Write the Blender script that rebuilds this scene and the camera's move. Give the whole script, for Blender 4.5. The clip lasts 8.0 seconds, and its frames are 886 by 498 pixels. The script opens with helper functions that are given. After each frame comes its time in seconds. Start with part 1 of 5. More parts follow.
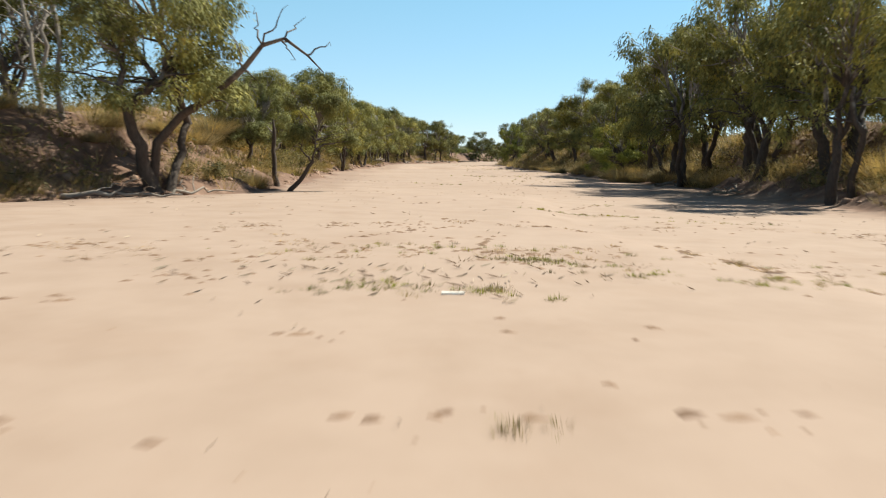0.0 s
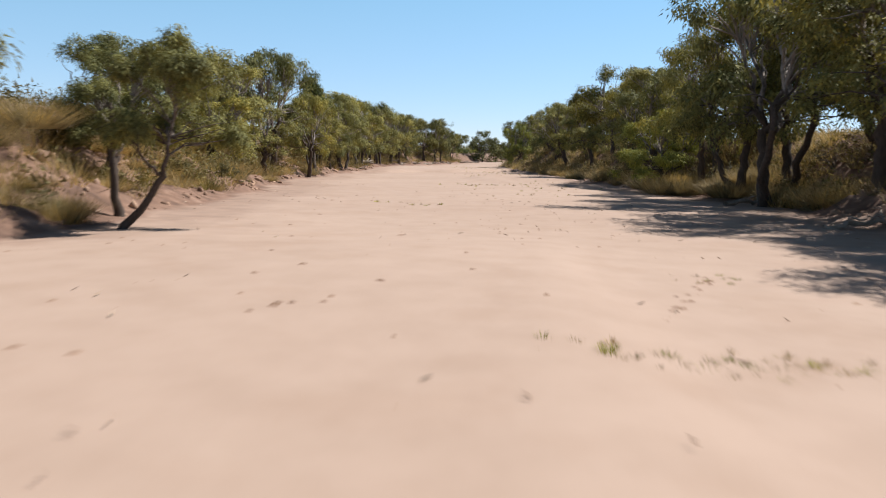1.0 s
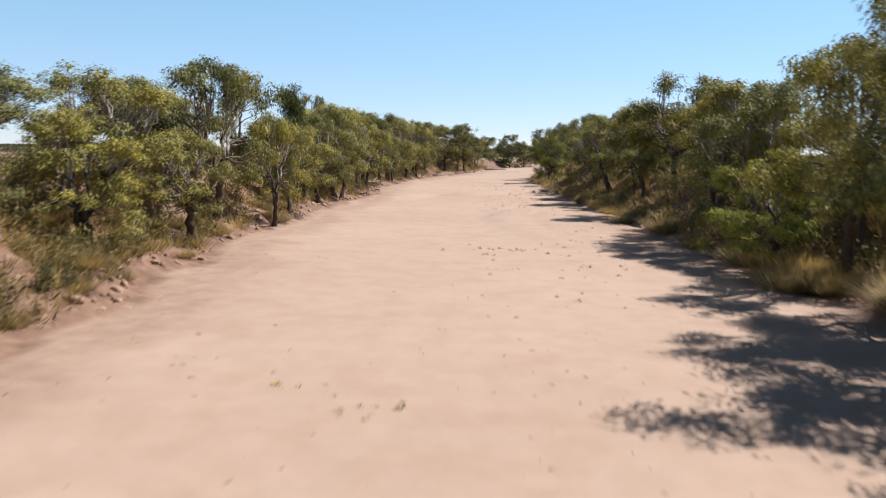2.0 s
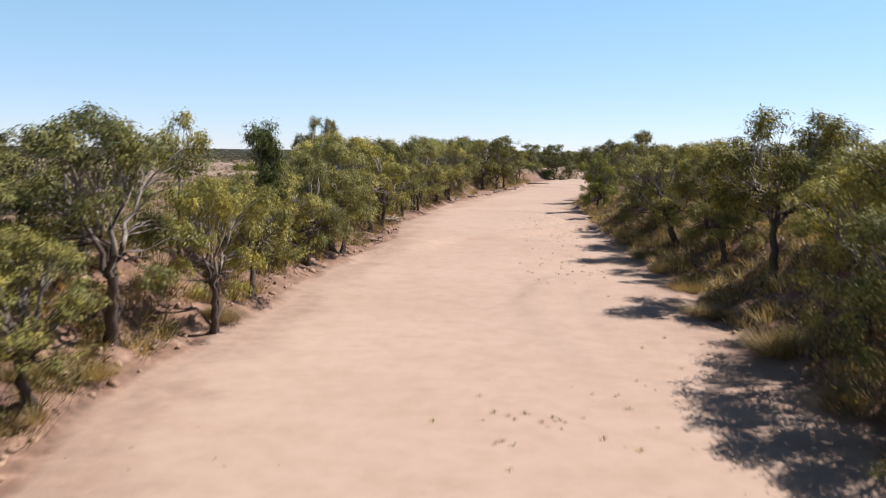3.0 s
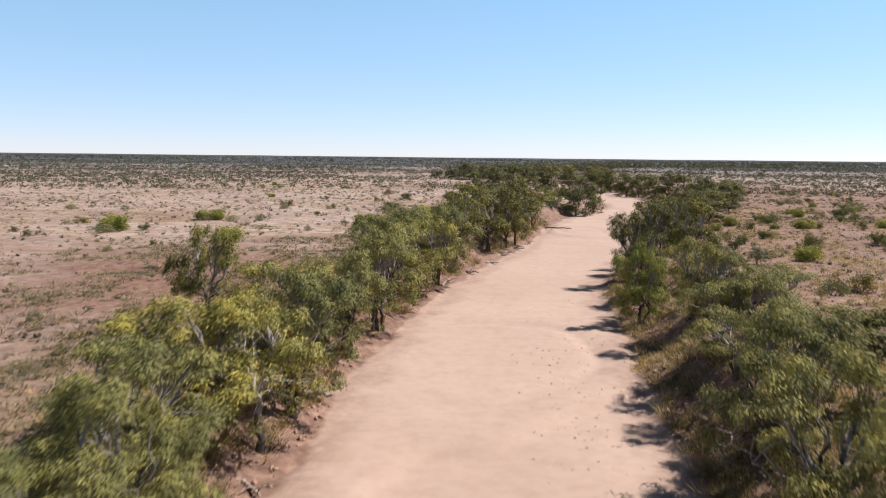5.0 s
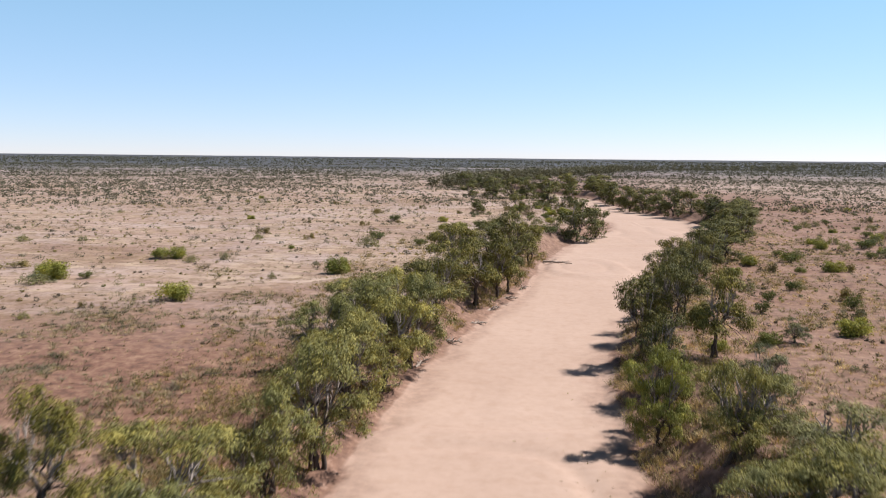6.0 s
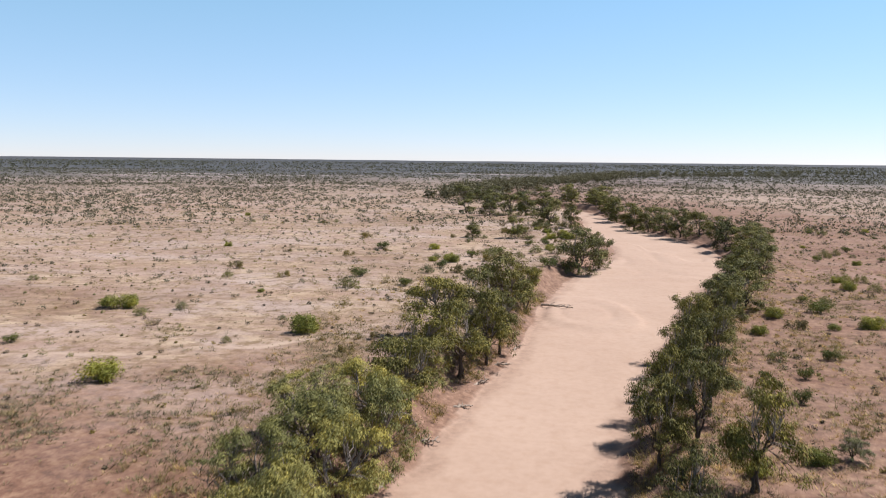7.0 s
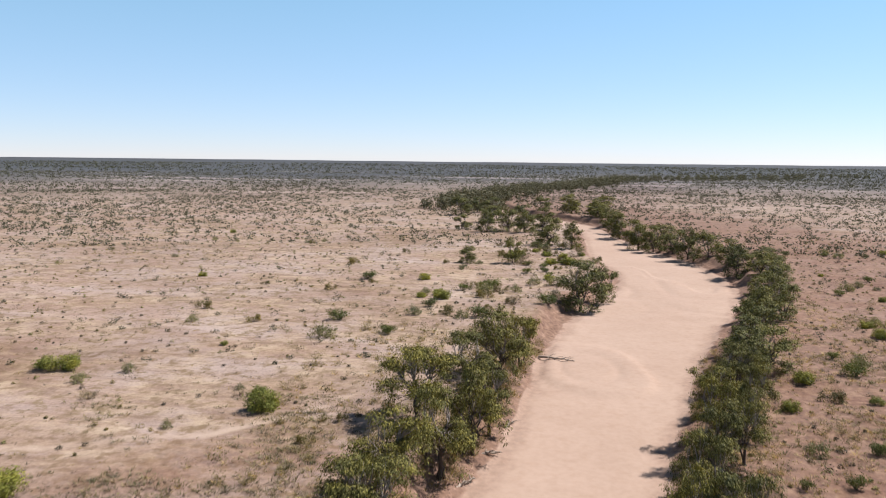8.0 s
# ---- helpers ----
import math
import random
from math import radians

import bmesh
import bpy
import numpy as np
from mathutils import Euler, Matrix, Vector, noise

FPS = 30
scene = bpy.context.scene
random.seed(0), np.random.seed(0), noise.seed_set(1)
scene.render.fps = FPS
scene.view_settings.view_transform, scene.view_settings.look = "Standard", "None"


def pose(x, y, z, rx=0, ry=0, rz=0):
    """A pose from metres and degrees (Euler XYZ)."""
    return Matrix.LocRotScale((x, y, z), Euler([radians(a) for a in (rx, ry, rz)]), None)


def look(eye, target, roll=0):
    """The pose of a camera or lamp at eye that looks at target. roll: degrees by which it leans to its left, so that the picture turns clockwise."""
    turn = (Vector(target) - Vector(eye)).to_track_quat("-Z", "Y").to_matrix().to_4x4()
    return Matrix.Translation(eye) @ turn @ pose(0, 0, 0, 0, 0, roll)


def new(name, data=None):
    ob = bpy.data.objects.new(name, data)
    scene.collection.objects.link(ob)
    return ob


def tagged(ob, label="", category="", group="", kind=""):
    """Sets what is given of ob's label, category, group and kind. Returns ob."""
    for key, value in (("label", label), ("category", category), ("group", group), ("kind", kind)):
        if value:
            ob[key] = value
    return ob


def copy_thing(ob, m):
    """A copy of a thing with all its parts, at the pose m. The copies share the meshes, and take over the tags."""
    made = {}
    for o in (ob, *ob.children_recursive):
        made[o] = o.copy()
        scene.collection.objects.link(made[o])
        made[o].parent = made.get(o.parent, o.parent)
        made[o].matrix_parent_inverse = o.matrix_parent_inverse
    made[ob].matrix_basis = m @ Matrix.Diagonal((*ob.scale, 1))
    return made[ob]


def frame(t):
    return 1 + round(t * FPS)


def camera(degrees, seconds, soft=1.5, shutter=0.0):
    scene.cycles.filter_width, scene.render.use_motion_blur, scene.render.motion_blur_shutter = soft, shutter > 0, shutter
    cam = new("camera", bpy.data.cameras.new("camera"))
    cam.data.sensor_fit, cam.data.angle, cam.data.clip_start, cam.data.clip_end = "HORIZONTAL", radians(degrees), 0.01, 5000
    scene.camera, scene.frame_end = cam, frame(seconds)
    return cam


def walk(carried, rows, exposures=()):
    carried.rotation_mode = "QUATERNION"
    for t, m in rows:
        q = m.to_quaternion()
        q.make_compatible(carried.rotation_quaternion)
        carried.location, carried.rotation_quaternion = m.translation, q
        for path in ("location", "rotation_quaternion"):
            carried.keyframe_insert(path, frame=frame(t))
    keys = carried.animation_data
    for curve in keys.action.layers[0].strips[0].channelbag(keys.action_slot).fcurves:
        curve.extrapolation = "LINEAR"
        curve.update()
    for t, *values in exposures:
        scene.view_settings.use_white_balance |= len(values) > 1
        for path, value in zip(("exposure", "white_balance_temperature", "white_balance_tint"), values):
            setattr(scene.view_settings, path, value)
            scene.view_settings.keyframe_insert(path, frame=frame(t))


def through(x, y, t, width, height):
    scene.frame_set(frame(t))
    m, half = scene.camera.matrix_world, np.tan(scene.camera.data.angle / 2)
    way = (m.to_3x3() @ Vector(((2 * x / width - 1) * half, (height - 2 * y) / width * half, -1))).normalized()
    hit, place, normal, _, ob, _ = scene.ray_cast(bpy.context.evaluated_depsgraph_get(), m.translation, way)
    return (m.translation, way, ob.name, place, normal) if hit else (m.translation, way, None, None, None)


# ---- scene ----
cam = camera(58.1, 8.0, soft=1.05, shutter=0.3)
PATH = [
    (0, (0.647, 2.218, 1.41), (0.655, 4.205, 1.182), 1.0),
    (0.5, (1.22, 9.085, 1.307), (1.224, 11.072, 1.079), 1.0),
    (1, (1.803, 15.762, 1.675), (1.799, 17.749, 1.446), 1.0),
    (1.2, (2.057, 18.515, 1.951), (2.048, 20.501, 1.72), 1.0),
    (2.3, (3.009, 35.191, 5.049), (2.902, 37.174, 4.813), 0.8),
    (2.5, (3.215, 37.851, 5.608), (3.086, 39.833, 5.373), 0.8),
    (3, (3.618, 44.5, 7.148), (3.432, 46.478, 6.914), 0.8),
    (3.5, (3.923, 51.33, 8.967), (3.714, 53.306, 8.742), 0.8),
    (4, (4.027, 59.138, 10.675), (3.798, 61.113, 10.459), 0.7),
    (4.5, (4.267, 67.113, 12.632), (4.031, 69.087, 12.41), 0.6),
    (5, (4.4, 75.131, 14.944), (4.163, 77.104, 14.719), 0.6),
    (5.2, (4.507, 78.28, 16.027), (4.269, 80.253, 15.801), 0.5),
    (6.5, (5.276, 100.253, 23.242), (5.035, 102.226, 23.015), 0.6),
    (7, (5.493, 108.201, 25.878), (5.25, 110.173, 25.656), 0.6),
    (7.5, (5.76, 115.961, 28.714), (5.514, 117.934, 28.491), 0.6),
    (8, (5.842, 124.007, 31.557), (5.597, 125.979, 31.334), 0.6),
]
walk(cam, [(t, look(eye, target, roll)) for t, eye, target, roll in PATH], exposures=[(0, 0.72, 6500, 1), (0.5, 0.54, 6200, 9), (1, 0.60, 6250, 11), (2.5, 0.67, 6350, 14), (3.5, 0.68, 6350, 16), (5, 0.68, 6350, 17), (8, 0.64, 6350, 15)])

# ---- world, sun, exposure ----
SUN_DIR = Vector((0.53, 0.32, 0.79)).normalized()
world = bpy.data.worlds.new("outback_sky")
scene.world = world
world.use_nodes = True
wn, wl = world.node_tree.nodes, world.node_tree.links
sky = wn.new("ShaderNodeTexSky")
sky.sky_type = "NISHITA"
sky.sun_disc = False
sky.sun_elevation = math.asin(SUN_DIR.z)
sky.sun_rotation = math.atan2(SUN_DIR.x, SUN_DIR.y)
sky.altitude = 200
sky.air_density = 0.8
sky.dust_density = 0.0
sky.ozone_density = 2.5
wn["Background"].inputs["Strength"].default_value = 0.0875
tint = wn.new("ShaderNodeMix")
tint.data_type, tint.blend_type = "RGBA", "MULTIPLY"
tint.inputs[0].default_value = 1.0
haze = wn.new("ShaderNodeMix")
haze.data_type = "RGBA"
up = wn.new("ShaderNodeSeparateXYZ")
wl.new(wn.new("ShaderNodeTexCoord").outputs["Generated"], up.inputs[0])
thin = wn.new("ShaderNodeMapRange")
thin.interpolation_type = "SMOOTHSTEP"
thin.inputs["From Min"].default_value, thin.inputs["From Max"].default_value = 0.10, 0.55
thin.inputs["To Min"].default_value, thin.inputs["To Max"].default_value = 0.3, 0.0
wl.new(up.outputs["Z"], thin.inputs["Value"])
wl.new(thin.outputs[0], haze.inputs[0])
haze.inputs[7].default_value = (5.4, 6.85, 6.1, 1)
wl.new(sky.outputs["Color"], haze.inputs[6])
wl.new(haze.outputs[2], tint.inputs[6])
rise = wn.new("ShaderNodeMapRange")
rise.inputs["From Min"].default_value, rise.inputs["From Max"].default_value = 0.0, 0.2
wl.new(up.outputs["Z"], rise.inputs["Value"])
air = wn.new("ShaderNodeMix")
air.data_type = "RGBA"
air.inputs[6].default_value, air.inputs[7].default_value = (0.87, 0.85, 1.03, 1), (0.80, 1.01, 1.09, 1)
wl.new(rise.outputs[0], air.inputs[0])
wl.new(air.outputs[2], tint.inputs[7])
deep = wn.new("ShaderNodeMapRange")
deep.interpolation_type = "SMOOTHSTEP"
deep.inputs["From Min"].default_value, deep.inputs["From Max"].default_value = 0.18, 0.9
deep.inputs["To Min"].default_value, deep.inputs["To Max"].default_value = 0.0, 1.0
wl.new(up.outputs["Z"], deep.inputs["Value"])
zenith = wn.new("ShaderNodeMix")
zenith.data_type, zenith.blend_type = "RGBA", "MULTIPLY"
zenith.inputs[7].default_value = (0.62, 0.47, 0.37, 1)
wl.new(deep.outputs[0], zenith.inputs[0])
wl.new(tint.outputs[2], zenith.inputs[6])
wl.new(zenith.outputs[2], wn["Background"].inputs["Color"])
sun = new("sun", bpy.data.lights.new("sun", "SUN"))
sun.data.energy = 5.0
sun.data.angle = radians(0.53)
sun.data.color = (1.0, 0.962, 0.91)
sun.matrix_world = look(SUN_DIR * 50, (0, 0, 0))

# ---- small node helpers ----


def material(name, rough=0.9):
    mat = bpy.data.materials.new(name)
    mat.use_nodes = True
    p = mat.node_tree.nodes["Principled BSDF"]
    p.inputs["Roughness"].default_value = rough
    p.inputs["Specular IOR Level"].default_value = 0.25
    return mat, mat.node_tree.nodes, mat.node_tree.links, p


def noise_tex(n, l, coord, scale, detail=4.0, rough=0.55):
    t = n.new("ShaderNodeTexNoise")
    t.inputs["Scale"].default_value = scale
    t.inputs["Detail"].default_value = detail
    t.inputs["Roughness"].default_value = rough
    l.new(coord, t.inputs["Vector"])
    return t.outputs["Fac"]


def ramp(n, l, fac, stops):
    r = n.new("ShaderNodeValToRGB")
    el = r.color_ramp.elements
    while len(el) < len(stops):
        el.new(0.5)
    for e, (p, c) in zip(el, stops):
        e.position, e.color = p, (*c, 1) if len(c) == 3 else c
    l.new(fac, r.inputs["Fac"])
    return r.outputs["Color"]


def mixed(n, l, fac, a, b, mode="MIX"):
    m = n.new("ShaderNodeMix")
    m.data_type, m.blend_type = "RGBA", mode
    for sock, v in ((m.inputs[0], fac), (m.inputs[6], a), (m.inputs[7], b)):
        if isinstance(v, (int, float)):
            sock.default_value = v
        elif isinstance(v, tuple):
            sock.default_value = (*v, 1)
        else:
            l.new(v, sock)
    return m.outputs[2]


def bumped(n, l, p, height, strength, distance):
    b = n.new("ShaderNodeBump")
    b.inputs["Strength"].default_value = strength
    b.inputs["Distance"].default_value = distance
    l.new(height, b.inputs["Height"])
    l.new(b.outputs["Normal"], p.inputs["Normal"])


# ---- materials ----


def ground_material():
    mat, n, l, p = material("river_ground", 0.95)
    co = n.new("ShaderNodeTexCoord").outputs["Object"]
    streak = n.new("ShaderNodeMapping")
    streak.inputs["Scale"].default_value = (0.55, 0.9, 1.0)
    l.new(co, streak.inputs["Vector"])
    n200, n30 = noise_tex(n, l, co, 0.012, 3), noise_tex(n, l, co, 0.05, 5)
    n6, n1, n03 = noise_tex(n, l, streak.outputs[0], 0.32, 6, 0.65), noise_tex(n, l, co, 1.3, 5, 0.6), noise_tex(n, l, co, 9.0, 4, 0.6)
    # sand of the dry bed
    sand = ramp(n, l, n30, [(0.3, (0.43, 0.312, 0.222)), (0.7, (0.495, 0.372, 0.272))])
    sand = mixed(n, l, 0.13, sand, ramp(n, l, n6, [(0.35, (0.38, 0.26, 0.175)), (0.65, (0.52, 0.385, 0.28))]))
    sand = mixed(n, l, 0.13, sand, ramp(n, l, n1, [(0.35, (0.36, 0.24, 0.155)), (0.6, (0.62, 0.46, 0.34))]))
    smudge = noise_tex(n, l, co, 0.6, 5, 0.6)
    sand = mixed(n, l, 0.25, sand, mixed(n, l, 1.0, sand, ramp(n, l, smudge, [(0.36, (0.80, 0.73, 0.66)), (0.48, (1, 1, 1)), (0.66, (1.05, 1.05, 1.06))]), "MULTIPLY"))
    # open plain: pale soil, red soil, straw-coloured grass cover
    wide = noise_tex(n, l, streak.outputs[0], 0.06, 7, 0.62)
    soil = ramp(n, l, wide, [(0.32, (0.27, 0.165, 0.115)), (0.42, (0.41, 0.30, 0.23)), (0.50, (0.425, 0.335, 0.272)), (0.58, (0.455, 0.375, 0.318)), (0.70, (0.53, 0.445, 0.37))])
    straw = ramp(n, l, n6, [(0.36, (0.20, 0.125, 0.075)), (0.5, (0.39, 0.285, 0.165)), (0.62, (0.57, 0.46, 0.28))])
    strawy = ramp(n, l, noise_tex(n, l, streak.outputs[0], 0.10, 8, 0.7), [(0.44, (0.12, 0.12, 0.12)), (0.56, (0.78, 0.78, 0.78))])
    plain = mixed(n, l, strawy, soil, straw)
    rills = n.new("ShaderNodeMapping")
    rills.inputs["Scale"].default_value, rills.inputs["Rotation"].default_value = (0.22, 1.0, 1.0), (0, 0, 0.12)
    l.new(co, rills.inputs["Vector"])
    rill = noise_tex(n, l, rills.outputs[0], 0.55, 7, 0.72)
    plain = mixed(n, l, 1.0, plain, ramp(n, l, rill, [(0.36, (0.70, 0.64, 0.60)), (0.46, (0.96, 0.95, 0.95)), (0.56, (1.0, 1.0, 1.0)), (0.66, (1.12, 1.12, 1.12))]), "MULTIPLY")
    fine = noise_tex(n, l, co, 2.4, 8, 0.78)
    speck = ramp(n, l, fine, [(0.40, (0.13, 0.08, 0.05)), (0.52, (0.36, 0.255, 0.175)), (0.68, (0.53, 0.42, 0.31))])
    plain = mixed(n, l, 0.34, plain, speck)
    cover = noise_tex(n, l, co, 0.55, 6, 0.7)
    tufty = ramp(n, l, cover, [(0.50, (0, 0, 0)), (0.62, (1, 1, 1))])
    plain = mixed(n, l, tufty, plain, mixed(n, l, n6, (0.16, 0.10, 0.06), (0.30, 0.225, 0.12)))
    # cut bank: red earth
    red = ramp(n, l, n1, [(0.3, (0.11, 0.064, 0.042)), (0.55, (0.25, 0.148, 0.095)), (0.75, (0.42, 0.285, 0.195))])
    # far scrub cover, with bluish distance haze painted into its dark tones
    belt = n.new("ShaderNodeMapping")
    belt.inputs["Scale"].default_value = (0.25, 1.0, 1.0)
    l.new(co, belt.inputs["Vector"])
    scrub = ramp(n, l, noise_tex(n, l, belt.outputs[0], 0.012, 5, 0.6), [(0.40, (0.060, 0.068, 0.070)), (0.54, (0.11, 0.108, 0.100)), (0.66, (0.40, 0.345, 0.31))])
    masks = {}
    for key in ("bed", "bank", "scrub", "track", "red", "woods_haze"):
        a = n.new("ShaderNodeAttribute")
        a.attribute_name = key
        masks[key] = a.outputs["Fac"]
    plain = mixed(n, l, masks["red"], plain, ramp(n, l, noise_tex(n, l, co, 0.9, 8, 0.8), [(0.36, (0.092, 0.048, 0.032)), (0.5, (0.215, 0.115, 0.071)), (0.66, (0.36, 0.235, 0.142))]))
    plain = mixed(n, l, 1.0, plain, ramp(n, l, noise_tex(n, l, streak.outputs[0], 0.022, 6, 0.65), [(0.36, (0.80, 0.76, 0.73)), (0.48, (0.97, 0.97, 0.97)), (0.6, (1.06, 1.08, 1.12))]), "MULTIPLY")
    col = mixed(n, l, masks["bed"], plain, sand)
    col = mixed(n, l, masks["bank"], col, red)
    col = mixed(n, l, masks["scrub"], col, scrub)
    # dark skyline woods, tinted blue-grey to paint the haze of distance
    col = mixed(n, l, masks["woods_haze"], col, mixed(n, l, n30, (0.040, 0.048, 0.052), (0.085, 0.090, 0.090)))
    col = mixed(n, l, masks["track"], col, (0.52, 0.41, 0.30))
    col = mixed(n, l, 1.0, col, (0.795, 0.772, 0.80), "MULTIPLY")
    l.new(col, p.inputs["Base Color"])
    add = n.new("ShaderNodeMath")
    add.operation = "MULTIPLY_ADD"
    add.inputs[1].default_value = 0.25
    l.new(n03, add.inputs[0])
    l.new(n1, add.inputs[2])
    dint = n.new("ShaderNodeTexVoronoi")
    dint.inputs["Scale"].default_value = 1.1
    l.new(co, dint.inputs["Vector"])
    pit = ramp(n, l, dint.outputs["Distance"], [(0.06, (0, 0, 0)), (0.20, (1, 1, 1))])
    low = n.new("ShaderNodeMath")
    low.operation = "MULTIPLY_ADD"
    low.inputs[1].default_value = 0.5
    l.new(pit, low.inputs[0])
    l.new(add.outputs[0], low.inputs[2])
    soft = n.new("ShaderNodeMath")
    soft.operation = "MULTIPLY_ADD"
    soft.inputs[1].default_value, soft.inputs[2].default_value = -0.42, 0.5
    l.new(masks["bed"], soft.inputs[0])
    bumped(n, l, p, low.outputs[0], 0.3, 0.08)
    l.new(soft.outputs[0], n["Bump"].inputs["Strength"])
    return mat


def leaf_material(name, dark, light, through=0.3):
    mat, n, l, p = material(name, 0.72)
    p.inputs["Specular IOR Level"].default_value = 0.16
    geo, info = n.new("ShaderNodeNewGeometry"), n.new("ShaderNodeObjectInfo")
    col = mixed(n, l, geo.outputs["Random Per Island"], dark, light)
    tint = ramp(n, l, info.outputs["Random"], [(0.0, (0.62, 0.67, 0.72)), (0.5, (0.88, 0.88, 0.84)), (1.0, (1.10, 1.06, 0.80))])
    col = mixed(n, l, 1.0, col, tint, "MULTIPLY")
    # leaf tone by clump, its range widened to paint lit clumps and dark hollows
    spray = noise_tex(n, l, n.new("ShaderNodeTexCoord").outputs["Object"], 0.9, 2)
    col = mixed(n, l, 1.0, col, ramp(n, l, spray, [(0.32, (0.58, 0.62, 0.66)), (0.5, (1.0, 1.0, 0.95)), (0.68, (1.46, 1.36, 1.06))]), "MULTIPLY")
    l.new(col, p.inputs["Base Color"])
    tr = n.new("ShaderNodeBsdfTranslucent")
    l.new(mixed(n, l, 1.0, col, (1.25, 1.12, 0.8), "MULTIPLY"), tr.inputs["Color"])
    mx = n.new("ShaderNodeMixShader")
    mx.inputs[0].default_value = through
    l.new(p.outputs[0], mx.inputs[1])
    l.new(tr.outputs[0], mx.inputs[2])
    l.new(mx.outputs[0], n["Material Output"].inputs["Surface"])
    return mat


def bark_material(name, low, high, split):
    mat, n, l, p = material(name, 0.85)
    co = n.new("ShaderNodeTexCoord").outputs["Object"]
    mp = n.new("ShaderNodeMapping")
    mp.inputs["Scale"].default_value = (1, 1, 0.25)
    l.new(co, mp.inputs["Vector"])
    fine, big = noise_tex(n, l, mp.outputs[0], 14, 5, 0.65), noise_tex(n, l, co, 1.6, 3)
    sep = n.new("ShaderNodeSeparateXYZ")
    l.new(co, sep.inputs[0])
    hgt = n.new("ShaderNodeMath")
    hgt.operation = "MULTIPLY_ADD"
    hgt.inputs[1].default_value = 0.10
    l.new(sep.outputs["Z"], hgt.inputs[0])
    l.new(big, hgt.inputs[2])
    mask = ramp(n, l, hgt.outputs[0], [(split, (0, 0, 0)), (split + 0.16, (1, 1, 1))])
    a = ramp(n, l, fine, [(0.3, tuple(c * 0.5 for c in low)), (0.7, low)])
    b = ramp(n, l, fine, [(0.3, tuple(c * 0.72 for c in high)), (0.7, high)])
    l.new(mixed(n, l, mask, a, b), p.inputs["Base Color"])
    bumped(n, l, p, fine, 0.6, 0.04)
    return mat


def plain_material(name, a, b, scale=3.0, rough=0.9):
    mat, n, l, p = material(name, rough)
    geo = n.new("ShaderNodeNewGeometry")
    co = n.new("ShaderNodeTexCoord").outputs["Object"]
    col = ramp(n, l, noise_tex(n, l, co, scale, 4), [(0.3, a), (0.7, b)])
    col = mixed(n, l, 0.5, col, mixed(n, l, geo.outputs["Random Per Island"], a, b))
    l.new(col, p.inputs["Base Color"])
    return mat


M_GROUND = ground_material()
M_GUM = leaf_material("gum_leaves", (0.160, 0.156, 0.053), (0.365, 0.336, 0.120), 0.20)
M_GREY = leaf_material("grey_green_leaves", (0.14, 0.145, 0.075), (0.25, 0.25, 0.13), 0.22)
M_YOUNG = leaf_material("young_gum_leaves", (0.17, 0.185, 0.045), (0.35, 0.35, 0.095), 0.13)
M_DARK = leaf_material("dark_green_leaves", (0.06, 0.078, 0.026), (0.16, 0.18, 0.06), 0.3)
M_BRIGHT = leaf_material("bright_shrub_leaves", (0.15, 0.165, 0.04), (0.36, 0.36, 0.09), 0.2)
M_DRYBUSH = leaf_material("dry_bush_twigs", (0.10, 0.075, 0.05), (0.22, 0.175, 0.12), 0.15)
M_STRAW = leaf_material("straw_blades", (0.24, 0.18, 0.10), (0.48, 0.385, 0.235), 0.3)
M_CLUMP = leaf_material("dead_clump_stems", (0.17, 0.105, 0.065), (0.36, 0.255, 0.16), 0.2)
M_OLIVE = leaf_material("olive_understory", (0.10, 0.088, 0.042), (0.25, 0.215, 0.11), 0.32)
M_FAR = leaf_material("far_scrub", (0.085, 0.084, 0.052), (0.19, 0.178, 0.118), 0.15)
# gum leaves farther off: dark ends lowered to paint deeper shade in the crowns
M_MIDGUM = leaf_material("middle_gum_leaves_shaded", (0.064, 0.063, 0.020), (0.245, 0.225, 0.070), 0.07)
M_FARGUM = leaf_material("far_gum_leaves_shaded", (0.070, 0.072, 0.025), (0.215, 0.208, 0.070), 0.08)
M_BARK = bark_material("gum_bark", (0.105, 0.078, 0.06), (0.30, 0.255, 0.215), 0.86)
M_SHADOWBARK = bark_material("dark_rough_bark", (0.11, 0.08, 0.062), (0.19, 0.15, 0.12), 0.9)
M_PALE = bark_material("pale_bark", (0.15, 0.12, 0.098), (0.44, 0.395, 0.345), 0.72)
M_DEAD = plain_material("dead_wood", (0.16, 0.12, 0.09), (0.38, 0.32, 0.26), 6)
M_TWIG = plain_material("shrub_stems", (0.10, 0.075, 0.05), (0.22, 0.17, 0.12), 5)

# ---- plan of the river: where sand meets bank, (y, x) ----
LEFT_TOE = [(-300, -12), (0, -15), (18, -12.6), (22, -10.8), (25, -8.2), (28, -6.8), (32, -5.3), (35, -5.5), (41, -6.0), (45, -6.7), (52, -6.6), (59, -7.2), (64, -8.0), (80, -8.0),
            (91, -8.1), (100, -7.8), (113, -7.3), (122, -7.7), (135, -7.9), (148, -7.2), (163, -6.5), (172, -5.3), (180, -3.5), (197, -0.9), (210, 1.7), (235, 4.2), (253, 6.2), (279, 10.8), (291, 14), (310, 20),
            (335, 26), (350, 27), (363, 25.5), (389, 21.5), (440, 23), (480, 23), (520, 13), (560, -14), (600, -36), (640, -42), (700, -32), (850, 3), (1000, 50), (1200, 108), (1300, 180)]
